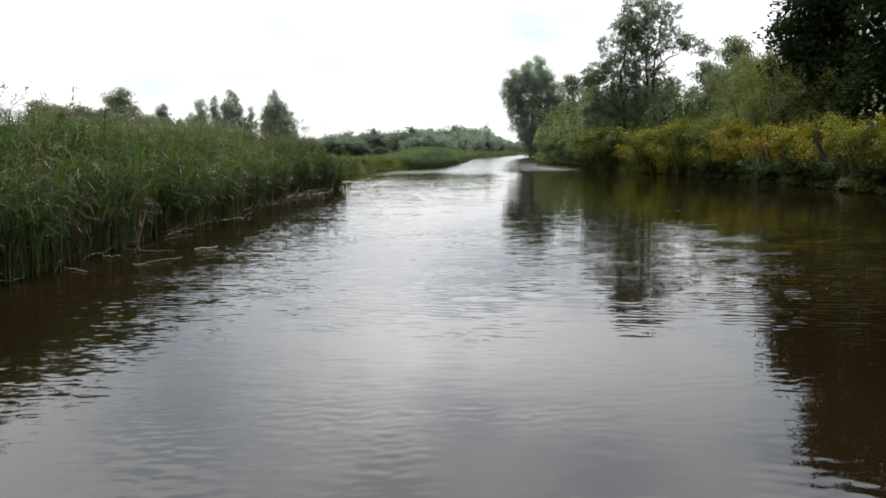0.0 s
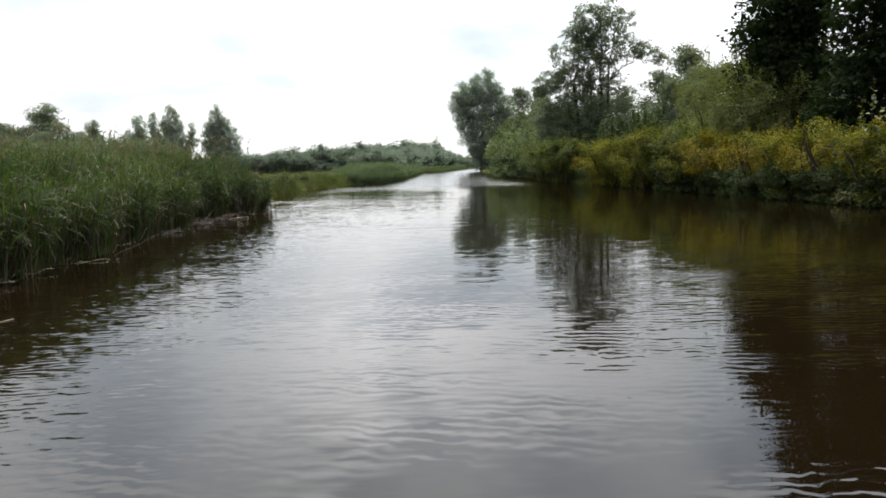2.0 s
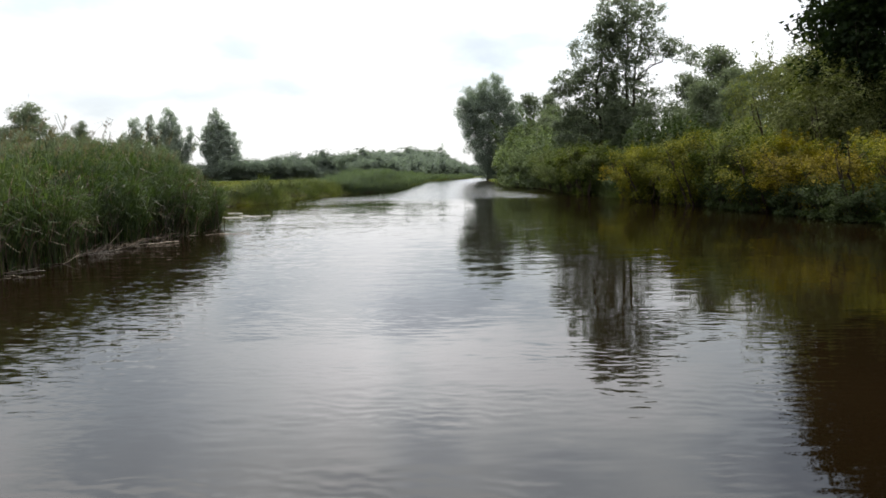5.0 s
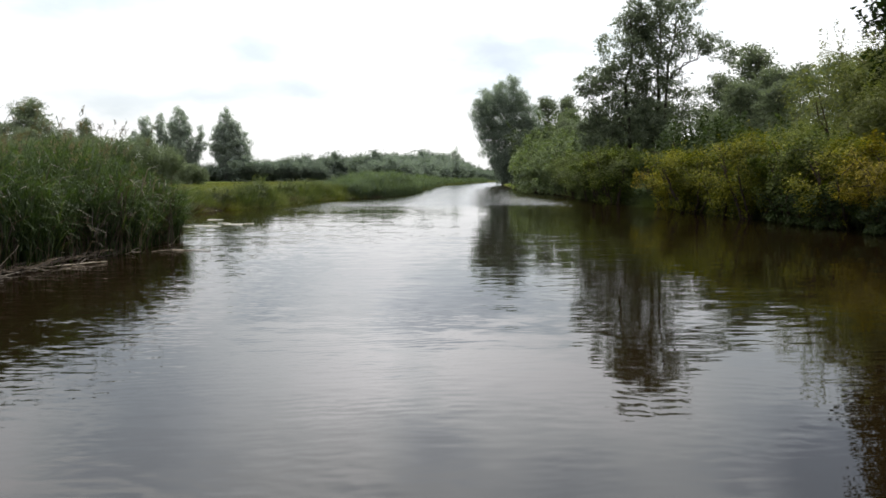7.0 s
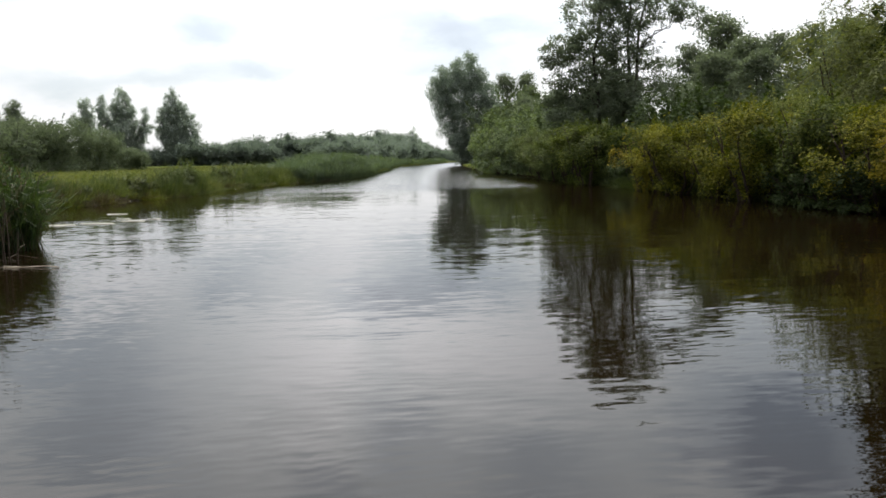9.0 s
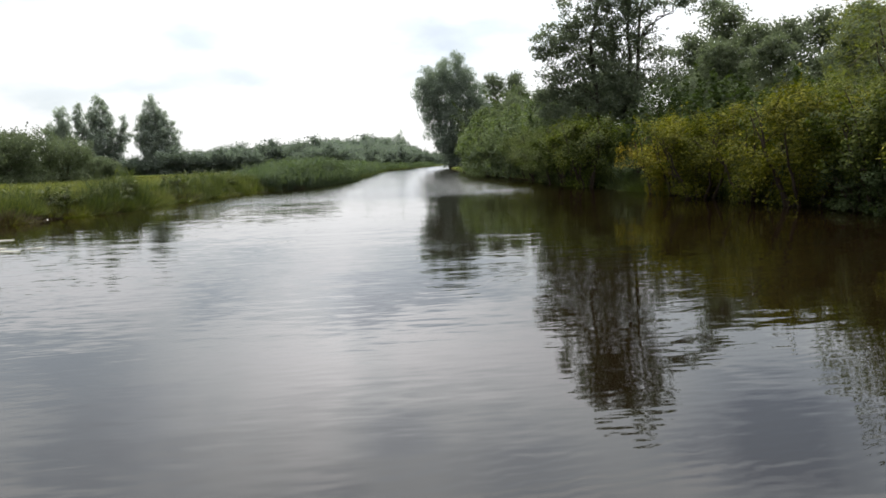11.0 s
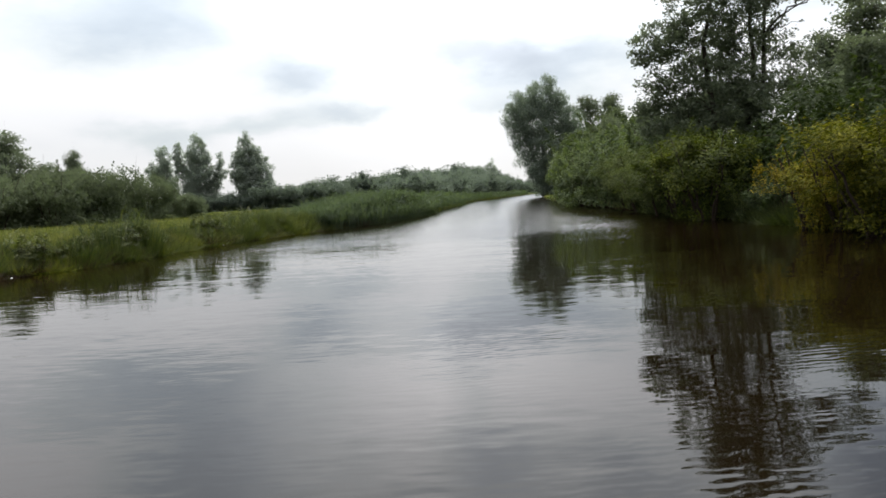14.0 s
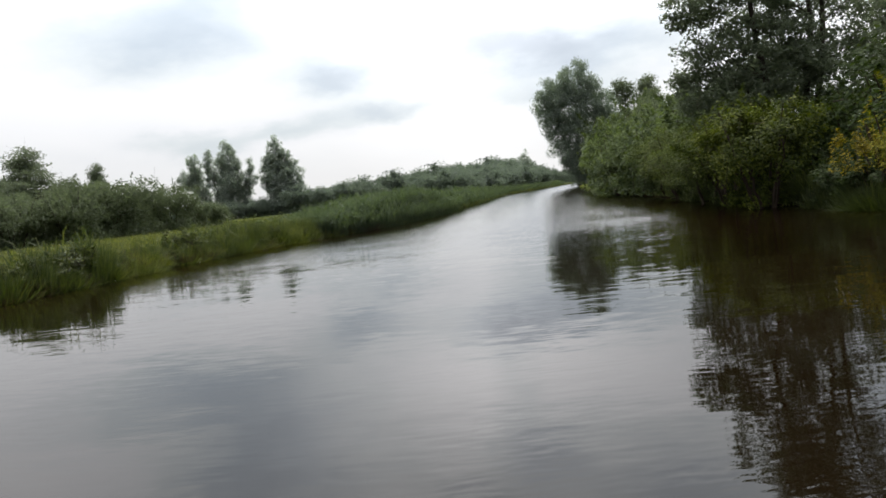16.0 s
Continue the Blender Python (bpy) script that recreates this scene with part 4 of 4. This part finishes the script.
meadow(51, 34, 75, 26, 60000, 0.26, 0.018, "meadow_grass", GRASS, "long yellow-green meadow grass on the low bank")
meadow(52, 75, 180, 40, 40000, 0.26, 0.035, "meadow_grass", GRASS, "long pale meadow grass further along the canal")
meadow(53, 35, 66, 1.0, 26000, 0.48, 0.014, "bank_herbs", HERB, "rank green herbs overhanging the water's edge", 1.0, -0.12)
meadow(54, 34, 66, 1.2, 7000, 0.34, 0.012, "dry_grass", REED_DRY, "brown withered grass and seed heads on the bank", 1.0, 0.1)


def bank_tussocks(seed, y0, y1, n, mat, name, label, tall, depth=1.3, shore=left_shore, inland=-1):
    """Domes of long blades leaning outward, set unevenly along the bank's lip."""
    r = rng(seed)
    vs = []
    for k in range(n):
        y = r.uniform(y0, y1)
        x = shore(y) + inland * (r.uniform(0.0, 1.0) ** 1.6 * depth - 0.08)
        size = r.uniform(0.16, 0.42)
        m = int(260 * size / 0.3)
        off = r.normal(size=(m, 2)) * size * 0.6
        h = tall * r.uniform(0.6, 1.3) * r.uniform(0.5, 1.2, m) * np.exp(-(off ** 2).sum(1) / (2 * size * size))
        base = np.concatenate((np.array((x, y)) + off, np.full((m, 1), max(0.02, turf_height(x, y)) - 0.04)), 1)
        side = unit(np.concatenate((r.normal(size=(m, 2)), np.zeros((m, 1))), 1)) * 0.011
        lean = np.concatenate((off * 0.9 + r.normal(size=(m, 2)) * 0.08, h[:, None]), 1)
        vs.append(np.stack((base - side, base + side, base + lean), 1).reshape(-1, 3))
    v = np.concatenate(vs)
    return tagged(new(name, mesh_from(name, v, np.arange(len(v)).reshape(-1, 3), mat)), label, "grass", kind="stuff")


meadow(50, -14, 34, 34, 24000, 0.30, 0.03, "meadow_grass", GRASS, "long meadow grass behind the reed bed", 1.0, -0.6)
r = rng(59)
yy = r.uniform(-4, 82, 30000)
xx = np.array([right_shore(v) for v in yy]) + 0.1 + r.uniform(0, 1, len(yy)) ** 1.3 * 15
zz = np.array([turf_height(a, b) for a, b in zip(xx, yy)])
v, f = grass_tufts(r, np.stack((xx, yy, zz - 0.02), 1), 0.5 * r.uniform(0.5, 1.4, len(yy)), 0.03)
tagged(new("undergrowth", mesh_from("undergrowth", v, f, HERB)), "dark rank undergrowth beneath the scrub and alders", "undergrowth", kind="stuff")
bank_tussocks(55, 36, 66, 95, HERB, "bank_tussocks", "dark green tussocks of sedge along the bank's lip", 0.62)
bank_tussocks(56, 36, 66, 95, REED_DRY, "withered_tussocks", "brown withered tussocks between the green ones", 0.42)
bank_tussocks(49, 36, 66, 80, GRASS, "yellow_tussocks", "yellow-green grass tussocks hanging over the bank", 0.42, 0.9)
bank_tussocks(57, 46.5, 51.5, 16, HERB, "bank_weeds", "tall weeds crowding the water's edge", 0.95, 0.7)
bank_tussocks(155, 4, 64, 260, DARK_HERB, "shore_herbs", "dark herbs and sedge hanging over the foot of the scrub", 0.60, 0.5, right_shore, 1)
bank_tussocks(58, 55, 61.5, 22, HERB, "bank_weeds", "dense green weeds hiding the bank's foot", 0.85, 0.7)


def tall_tuft(seed, x, y, n, height, spread, label, name="reed_tuft"):
    r = rng(seed)
    p = r.normal(size=(n, 2)) * spread
    roots = np.stack((x + p[:, 0], y + p[:, 1] * 1.6, np.full(n, 0.05)), 1)
    v, f, tops = reed_blades(r, roots, np.full(n, height), 5, 0.028)
    return tagged(new(name, mesh_from(name, v, f, HERB)), label, "reeds", "reed tufts on the bank", kind="stuff")


for i, (x, y, n, h, s) in enumerate(((-9.3, 40.5, 40, 0.8, 0.35), (-8.7, 45.4, 50, 0.6, 0.35), (-7.0, 48.2, 34, 0.85, 0.25), (-6.6, 49.5, 40, 0.95, 0.2), (-6.5, 53.6, 40, 0.5, 0.4), (-6.1, 56.6, 80, 0.85, 0.4), (-5.7, 59.2, 100, 0.85, 0.45), (-4.8, 61.6, 90, 0.75, 0.45))):
    tall_tuft(60 + i, x, y, n, h, s, "tuft of reed and sedge on the grassy bank")

for i, (x, y, n, h) in enumerate(((13.0, 40.6, 34, 2.5), (13.3, 42.4, 30, 2.3), (13.1, 38.9, 22, 2.2))):
    r = rng(160 + i)
    roots = np.stack((x + r.normal(size=n) * 0.3, y + r.normal(size=n) * 0.5, np.full(n, 0.0)), 1)
    v, f, _ = reed_blades(r, roots, np.full(n, h), 6, 0.022)
    tagged(new("reed_clump", mesh_from("reed_clump", v, f, REED)), "long bending reeds growing through the shore scrub", "reeds", "reeds in the scrub", "stuff")

weed = bush_maker("bank_weed", 171, 0.9, 0.55, "dark leafy weeds crowding the lip of the bank", "weeds on the bank", (TWIG, HERB), 70, 34, (0.085, 0.034), 0.0, stems=5, three=1, shoots=14)
r = rng(172)
spots = []
for y, k in ((38.2, 0.6), (39.6, 0.75), (41.7, 0.7), (43.0, 0.9), (44.4, 0.75), (46.3, 0.8), (47.2, 1.05), (48.0, 1.15), (49.4, 0.8), (50.2, 1.2), (51.0, 0.95), (53.4, 0.7), (56.2, 1.0), (57.0, 1.1), (58.4, 1.0), (59.6, 1.1), (61.0, 0.9), (62.6, 0.8), (48.4, 1.45), (49.3, 1.5), (54.4, 1.3), (45.4, 1.2)):
    k *= 1.05
    spots.append(scaled(left_shore(y) - r.uniform(0.10, 0.45), y, 0.02, r.uniform(0, 360), k, k * 1.3, k * r.uniform(0.85, 1.25)))
place_all(weed, spots)

# the low reed stand further on
r = rng(71)
n = 7000
yy = r.uniform(62, 86, n)
xx = np.array([left_shore(v) for v in yy]) + 0.3 - r.uniform(0, 1, n) ** 1.4 * 3.2
v, f, _ = reed_blades(r, np.stack((xx, yy, np.full(n, 0.0)), 1), 1.45 * np.clip(1 - ((yy - 72) / 13) ** 2, 0.3, 1), 5, 0.034)
w, g, _ = reed_blades(r, np.stack((xx + 0.25 + r.uniform(0, 0.25, n), yy, np.full(n, -0.03)), 1)[::2], np.full((n + 1) // 2, 0.75), 4, 0.034)
v, f = joined(((v, f), (w, g)))
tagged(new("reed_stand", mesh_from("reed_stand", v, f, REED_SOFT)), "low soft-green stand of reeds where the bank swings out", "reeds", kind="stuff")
r = rng(72)
n = 7500
yy = 84 + 146 * r.uniform(0, 1, n) ** 1.6
xx = np.array([left_shore(v) for v in yy]) + 0.3 - r.uniform(0, 1, n) * 3.0
v, f, _ = reed_blades(r, np.stack((xx, yy, np.full(n, 0.0)), 1), r.uniform(0.5, 1.3, n) * np.where(yy < 125, 1.15, 1.0), 3, 0.06)
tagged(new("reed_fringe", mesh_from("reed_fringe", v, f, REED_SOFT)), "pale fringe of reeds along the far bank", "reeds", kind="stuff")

# ---- left bank: bushes and trees over the meadow ----
clump = bush_maker("willow_thicket", 81, 3.3, 2.9, "rounded green willow thicket on the meadow", "willow thickets", (TWIG, LEAF_THICKET), 260, 62, (0.17, 0.10), three=1, shoots=5, form=False)
place_all(clump, [scaled(x, y, -0.15, t, s, s, s * k * 1.12) for x, y, t, s, k in (
    (-30.0, 117, 0, 1.0, 1.0), (-32.5, 112, 70, 1.35, 1.05), (-35, 106, 140, 1.6, 1.0), (-37.5, 101, 200, 1.6, 1.0), (-42, 98, 250, 1.5, 0.95), (-47, 95, 310, 1.5, 0.95), (-52, 94, 30, 1.6, 0.9), (-58, 92, 90, 1.6, 0.9), (-40, 108, 20, 1.7, 1.0), (-46, 104, 20, 1.6, 1.0), (-65, 90, 80, 1.7, 0.9))])

left_tree = alder(pose(-49, 111, 0.3), 82, 11.2, 4.8, (0, 0), "broad open-crowned tree behind the thickets", (BARK, LEAF_ALDER), 260, 60, (0.28, 0.20), 1, 0.3, 14, 0.22)
for x, y, s, k in ((-46.5, 122, 0.5, 1.9), (-56, 116, 0.9, 0.9), (-50.5, 124, 0.75, 0.95), (-42, 126, 0.6, 0.9), (-60, 112, 0.9, 1.0), (-52, 118, 0.6, 0.9), (-64, 118, 1.0, 1.0), (-75, 112, 1.1, 1.0), (-47.5, 107, 0.75, 0.95), (-53, 110, 0.85, 1.0), (-45.5, 113, 0.78, 0.95), (-55, 108, 0.85, 1.0), (-51, 104, 0.7, 0.95)):
    copy_thing(left_tree, scaled(x, y, 0.3, (x * 31) % 360, s, s, s * k * 0.9))


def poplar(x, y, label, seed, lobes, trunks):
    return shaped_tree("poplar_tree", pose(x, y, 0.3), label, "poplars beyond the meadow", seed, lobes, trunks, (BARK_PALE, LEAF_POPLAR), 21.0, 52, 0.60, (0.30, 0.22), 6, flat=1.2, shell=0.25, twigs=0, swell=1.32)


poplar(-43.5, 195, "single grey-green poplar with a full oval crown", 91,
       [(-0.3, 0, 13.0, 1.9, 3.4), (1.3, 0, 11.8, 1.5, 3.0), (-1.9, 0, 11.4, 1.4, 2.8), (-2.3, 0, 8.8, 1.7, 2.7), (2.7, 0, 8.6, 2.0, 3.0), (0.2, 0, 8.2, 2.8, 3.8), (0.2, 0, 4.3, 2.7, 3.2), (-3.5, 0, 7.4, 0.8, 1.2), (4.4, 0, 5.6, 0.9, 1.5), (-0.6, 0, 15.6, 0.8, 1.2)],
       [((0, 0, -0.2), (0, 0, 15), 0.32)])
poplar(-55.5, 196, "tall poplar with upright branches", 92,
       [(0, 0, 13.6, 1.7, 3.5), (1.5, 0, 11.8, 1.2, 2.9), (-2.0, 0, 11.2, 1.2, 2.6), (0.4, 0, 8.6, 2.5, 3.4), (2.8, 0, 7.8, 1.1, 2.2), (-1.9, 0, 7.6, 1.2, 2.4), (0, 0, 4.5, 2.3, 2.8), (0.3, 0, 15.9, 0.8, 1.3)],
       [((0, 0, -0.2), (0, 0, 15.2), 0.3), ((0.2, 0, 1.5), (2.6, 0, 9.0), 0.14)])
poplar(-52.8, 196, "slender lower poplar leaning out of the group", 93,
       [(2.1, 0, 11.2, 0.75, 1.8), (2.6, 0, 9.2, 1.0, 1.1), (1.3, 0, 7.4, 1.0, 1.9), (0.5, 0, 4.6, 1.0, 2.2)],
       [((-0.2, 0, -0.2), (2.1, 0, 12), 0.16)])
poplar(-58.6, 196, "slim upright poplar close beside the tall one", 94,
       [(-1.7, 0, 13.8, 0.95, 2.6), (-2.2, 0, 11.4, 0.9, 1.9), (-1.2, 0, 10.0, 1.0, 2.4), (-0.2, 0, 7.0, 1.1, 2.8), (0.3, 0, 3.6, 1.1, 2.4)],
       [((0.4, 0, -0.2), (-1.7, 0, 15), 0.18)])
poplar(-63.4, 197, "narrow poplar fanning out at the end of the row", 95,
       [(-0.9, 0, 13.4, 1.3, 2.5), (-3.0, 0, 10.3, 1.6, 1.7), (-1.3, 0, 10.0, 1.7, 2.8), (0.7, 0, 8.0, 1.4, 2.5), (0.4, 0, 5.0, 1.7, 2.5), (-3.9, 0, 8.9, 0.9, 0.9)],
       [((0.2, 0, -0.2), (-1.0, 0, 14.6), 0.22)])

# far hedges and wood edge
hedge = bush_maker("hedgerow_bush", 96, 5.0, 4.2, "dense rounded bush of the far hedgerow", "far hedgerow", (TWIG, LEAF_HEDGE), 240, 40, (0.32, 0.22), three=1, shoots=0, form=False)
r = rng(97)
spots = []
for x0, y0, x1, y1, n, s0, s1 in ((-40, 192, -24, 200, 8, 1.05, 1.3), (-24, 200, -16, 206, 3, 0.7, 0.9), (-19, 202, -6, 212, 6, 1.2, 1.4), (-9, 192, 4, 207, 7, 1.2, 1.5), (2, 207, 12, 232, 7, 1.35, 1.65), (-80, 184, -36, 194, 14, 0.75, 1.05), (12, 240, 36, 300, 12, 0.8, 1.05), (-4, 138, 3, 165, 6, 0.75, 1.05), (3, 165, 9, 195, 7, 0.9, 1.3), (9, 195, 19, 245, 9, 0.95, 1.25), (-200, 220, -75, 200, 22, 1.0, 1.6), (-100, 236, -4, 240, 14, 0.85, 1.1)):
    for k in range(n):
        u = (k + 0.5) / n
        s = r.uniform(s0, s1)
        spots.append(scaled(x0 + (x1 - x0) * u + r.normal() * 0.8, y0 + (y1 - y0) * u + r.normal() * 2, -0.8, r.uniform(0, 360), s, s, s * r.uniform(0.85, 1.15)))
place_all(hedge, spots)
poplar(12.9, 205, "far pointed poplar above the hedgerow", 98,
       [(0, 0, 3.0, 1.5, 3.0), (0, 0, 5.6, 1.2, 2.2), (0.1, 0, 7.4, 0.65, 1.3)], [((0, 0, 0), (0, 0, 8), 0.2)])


# ---- litter along the reed bed ----
def rod(name, a, b, radius, mat, label, category, seed, wobble=0.010, group=""):
    r = rng(seed)
    v, f = tube(bent(r, a, b, 7, wobble), np.linspace(radius, radius * 0.6, 7), 6)
    return tagged(new(name, mesh_from(name, v, f, mat, True)), label, category, group)


def strap_tuft(x, y, n, length, seed, label):
    """Long strap leaves fanning out of one root and bending over the water."""
    r = rng(seed)
    t = np.linspace(0, 1, 6)
    vs, fs = [], []
    for k in range(n):
        a = r.uniform(-1.2, 2.2)
        out = np.array((math.cos(a), math.sin(a), 0.0))
        ln, lean, bend = length * r.uniform(0.6, 1.15), r.uniform(0.05, 0.65), r.uniform(0.0, 0.5)
        base = np.array((x + r.normal() * 0.10, y + r.normal() * 0.16, -0.05))
        mid = base + out * (t * ln * lean + t ** 2 * ln * bend)[:, None] + np.array((0, 0, 1.0)) * (t * ln * (1 - lean * 0.35) - t ** 2 * ln * bend * 0.5)[:, None]
        side = np.array((-out[1], out[0], 0.0)) * (0.013 * (1 - t ** 2 * 0.92))[:, None]
        o = len(vs) * 12
        vs.append(np.concatenate((mid - side, mid + side)))
        fs += [(o + i, o + i + 1, o + i + 7, o + i + 6) for i in range(5)]
    return tagged(new("sedge_tuft", mesh_from("sedge_tuft", np.concatenate(vs), fs, REED)), label, "sedge", "sedge at the reeds' end", "stuff")


for i, (x, y, n, h) in enumerate(((-4.45, 30.1, 50, 1.3), (-4.65, 30.8, 55, 1.45), (-5.0, 31.6, 55, 1.35), (-4.45, 28.9, 40, 1.15), (-4.5, 27.6, 30, 1.05), (-4.9, 25.6, 24, 1.0))):
    strap_tuft(x - 0.1, y, n, h, 190 + i, "dark green strap-leaved tuft fanning over the water")
r = rng(199)
for i in range(26):
    y = 7.5 + i * 0.86 + r.uniform(-0.3, 0.3)
    x = reed_edge(y) + r.uniform(0.0, 0.30)
    a, ln = r.uniform(-0.9, 0.9), r.uniform(0.25, 0.7)
    flat_ = i % 3 == 0
    rod("broken_stalk", (x, y, 0.012 if flat_ else -0.05), (x + math.cos(a) * ln, y + math.sin(a) * ln, 0.014 if flat_ else r.uniform(0.08, 0.45)), r.uniform(0.004, 0.008),
        STICK if i % 2 else REED_DRY, "broken reed straw lying flat on the water" if flat_ else "broken reed straw leaning out over the water", "reed stalk", 300 + i, 0.02, "broken straws along the reeds")
rod("floating_stick", (-4.05, 9.15, 0.012), (-3.61, 9.71, 0.014), 0.007, REED_DRY, "withered reed stem lying half sunk in the water", "stick", 201)
rod("floating_stick", (-4.84, 8.98, 0.010), (-4.36, 8.59, 0.012), 0.006, STICK, "thin pale stick floating by the reeds", "stick", 202)
rod("floating_stick", (-3.74, 10.60, 0.010), (-3.49, 10.90, 0.010), 0.008, STICK, "short pale straw floating on the water", "stick", 203)
rod("leaning_stalk", (-4.62, 10.50, -0.10), (-4.22, 10.1, 0.62), 0.011, STICK, "broken pale reed stalk leaning out of the water", "reed stalk", 204)
rod("leaning_stalk", (-4.50, 10.45, 0.02), (-4.60, 10.55, 0.40), 0.007, REED_DRY, "short broken reed stalk beside the leaning one", "reed stalk", 205)
rod("fallen_stalk", (-4.75, 10.45, 0.03), (-3.95, 10.35, 0.02), 0.010, REED_DRY, "brown reed stalk fallen flat at the edge", "reed stalk", 206)
rod("bleached_log", (-4.72, 24.95, 0.020), (-4.08, 25.75, 0.018), 0.013, STICK, "slender bleached log resting at the reeds' foot", "log", 207, 0.008)
rod("bleached_log", (-5.05, 23.80, 0.018), (-4.55, 24.65, 0.018), 0.012, STICK, "grey driftwood branch among dead reeds", "log", 208, 0.03)
rod("floating_stick", (-4.30, 27.4, 0.010), (-3.45, 27.70, 0.010), 0.007, STICK, "pale reed stalk trailing out over the water", "stick", 209)
rod("floating_stick", (-4.4, 29.3, 0.02), (-3.6, 28.6, 0.010), 0.007, REED_DRY, "tan reed stalk lying across the water", "stick", 210)
for i, (x, y, z) in enumerate(((-3.75, 28.0, 0.62), (-3.82, 28.25, 0.75), (-3.66, 28.1, 0.45), (-3.95, 28.3, 0.9))):
    rod("standing_stalk", (x, y, -0.2), (x + 0.05 * (i - 1.5), y + 0.05, z), 0.012, TWIG, "bare brown reed stalk standing in the water", "reed stalk", 220 + i, 0.005, "stalks off the reed bed")
rod("floating_stick", (-3.7, 27.8, 0.012), (-2.9, 27.6, 0.010), 0.010, STICK, "pale straw lying beside the bare stalks", "stick", 230)


def litter_heap(x, y, sx_, sy_, n, seed, label):
    """A flat raft of broken reed straws, woven over one another."""
    r = rng(seed)
    rods = []
    for k in range(n):
        a = np.array((x + r.normal() * sx_, y + r.normal() * sy_, r.uniform(0.0, 0.07)))
        d = r.uniform(-0.6, 0.6) + 1.3
        ln = r.uniform(0.2, 0.6)
        b = a + np.array((math.cos(d) * ln, math.sin(d) * ln, r.uniform(-0.02, 0.12)))
        rods.append(tube(bent(r, a, b, 4, 0.05), np.full(4, r.uniform(0.004, 0.009)), 4))
    return tagged(new("reed_litter", mesh_from("reed_litter", *joined(rods), REED_DRY)), label, "reed litter", "litter at the reeds' foot", "stuff")


litter_heap(-5.0, 24.3, 0.20, 0.75, 150, 240, "raft of brown broken reeds at the water's edge")
litter_heap(-4.78, 26.4, 0.14, 0.6, 60, 241, "tangle of tan dead reeds at the edge")
litter_heap(-5.0, 12.6, 0.12, 0.9, 14, 242, "loose brown straw washed against the reeds")
litter_heap(-5.05, 16.6, 0.12, 1.0, 14, 243, "dead reed straw caught at the bank")
litter_heap(-5.05, 20.5, 0.12, 0.9, 14, 244, "dry straw floating along the reeds")
litter_heap(-5.1, 7.5, 0.12, 0.8, 10, 245, "scattered tan straw by the reeds")


def floating_mat(x, y, sx_, sy_, turn, seed, label):
    """A thin raft of floating leaves and scum with a ragged rim."""
    r = rng(seed)
    n = 22
    ang = np.linspace(0, 2 * math.pi, n, endpoint=False)
    rad = 1 + 0.28 * np.sin(ang * 3 + r.uniform(0, 6)) + r.normal(size=n) * 0.10
    rim = np.stack((np.cos(ang) * rad * sx_, np.sin(ang) * rad * sy_, np.full(n, 0.004)), 1)
    top = rim * np.array((0.86, 0.86, 1)) + np.array((0, 0, 0.012))
    low = np.concatenate((rim, top, ((0, 0, 0.018),)))
    f = [(i, (i + 1) % n, n + (i + 1) % n) for i in range(n)] + [(i, n + (i + 1) % n, n + i) for i in range(n)] + [(n + i, n + (i + 1) % n, 2 * n) for i in range(n)]
    ob = new("floating_mat", mesh_from("floating_mat", low, f, FLOAT))
    ob.matrix_basis = pose(x, y, 0, 0, 0, turn)
    return tagged(ob, label, "floating leaves", "floating mats")


for i, (x, y, a, b, t) in enumerate(((-5.0, 34.5, 0.42, 0.16, 5), (-4.3, 34.8, 0.50, 0.14, -8), (-3.7, 35.4, 0.34, 0.12, 10), (-4.9, 37.8, 0.36, 0.12, 0), (-5.6, 34.2, 0.30, 0.12, 20), (-4.1, 36.0, 0.26, 0.09, -15), (-3.3, 35.8, 0.20, 0.07, 0))):
    floating_mat(x - 0.65, y, a * 0.7, b * 0.6, t, 250 + i, "pale raft of floating leaves and scum on still water")

# small white float caught at the reeds
r = rng(260)
prof = np.array(((0.0, -0.05), (0.05, -0.04), (0.075, 0.0), (0.078, 0.04), (0.06, 0.075), (0.03, 0.09), (0.0, 0.094)))
ang = np.linspace(0, 2 * math.pi, 12, endpoint=False)
v = np.array([(math.cos(a) * q, math.sin(a) * q, h) for q, h in prof for a in ang])
f = np.array([(i * 12 + j, i * 12 + (j + 1) % 12, (i + 1) * 12 + (j + 1) % 12, (i + 1) * 12 + j) for i in range(6) for j in range(12)])
m, nn, ll = material("white_plastic")
pp = nn.new("ShaderNodeBsdfPrincipled")
pp.inputs["Base Color"].default_value, pp.inputs["Roughness"].default_value = (0.80, 0.80, 0.78, 1), 0.35
ll.new(pp.outputs[0], nn.new("ShaderNodeOutputMaterial").inputs[0])
ob = new("plastic_float", mesh_from("plastic_float", v, f, m, True))
ob.matrix_basis = scaled(-2.97, 62.5, 0.0, 0, 0.6)
tagged(ob, "small white plastic float bobbing beside the reeds", "float")

# pale flecks of foam and down along the grassy bank
r = rng(270)
for i in range(12):
    y = 40.0 + i * 2.0 + r.uniform(-0.7, 0.7)
    n = 7
    ang = np.linspace(0, 2 * math.pi, n, endpoint=False)
    rad = r.uniform(0.02, 0.05) * r.uniform(0.7, 1.3, n)
    v = np.concatenate((np.stack((np.cos(ang) * rad * 1.6, np.sin(ang) * rad, np.zeros(n)), 1), ((0, 0, 0.025),)))
    f = [(k, (k + 1) % n, n) for k in range(n)]
    ob = new("foam_fleck", mesh_from("foam_fleck", v, f, m))
    ob.matrix_basis = pose(left_shore(y) + r.uniform(0.10, 0.35), y, 0.004, 0, 0, r.uniform(0, 180))
    tagged(ob, "small white fleck of foam beside the bank", "foam", "foam along the bank")
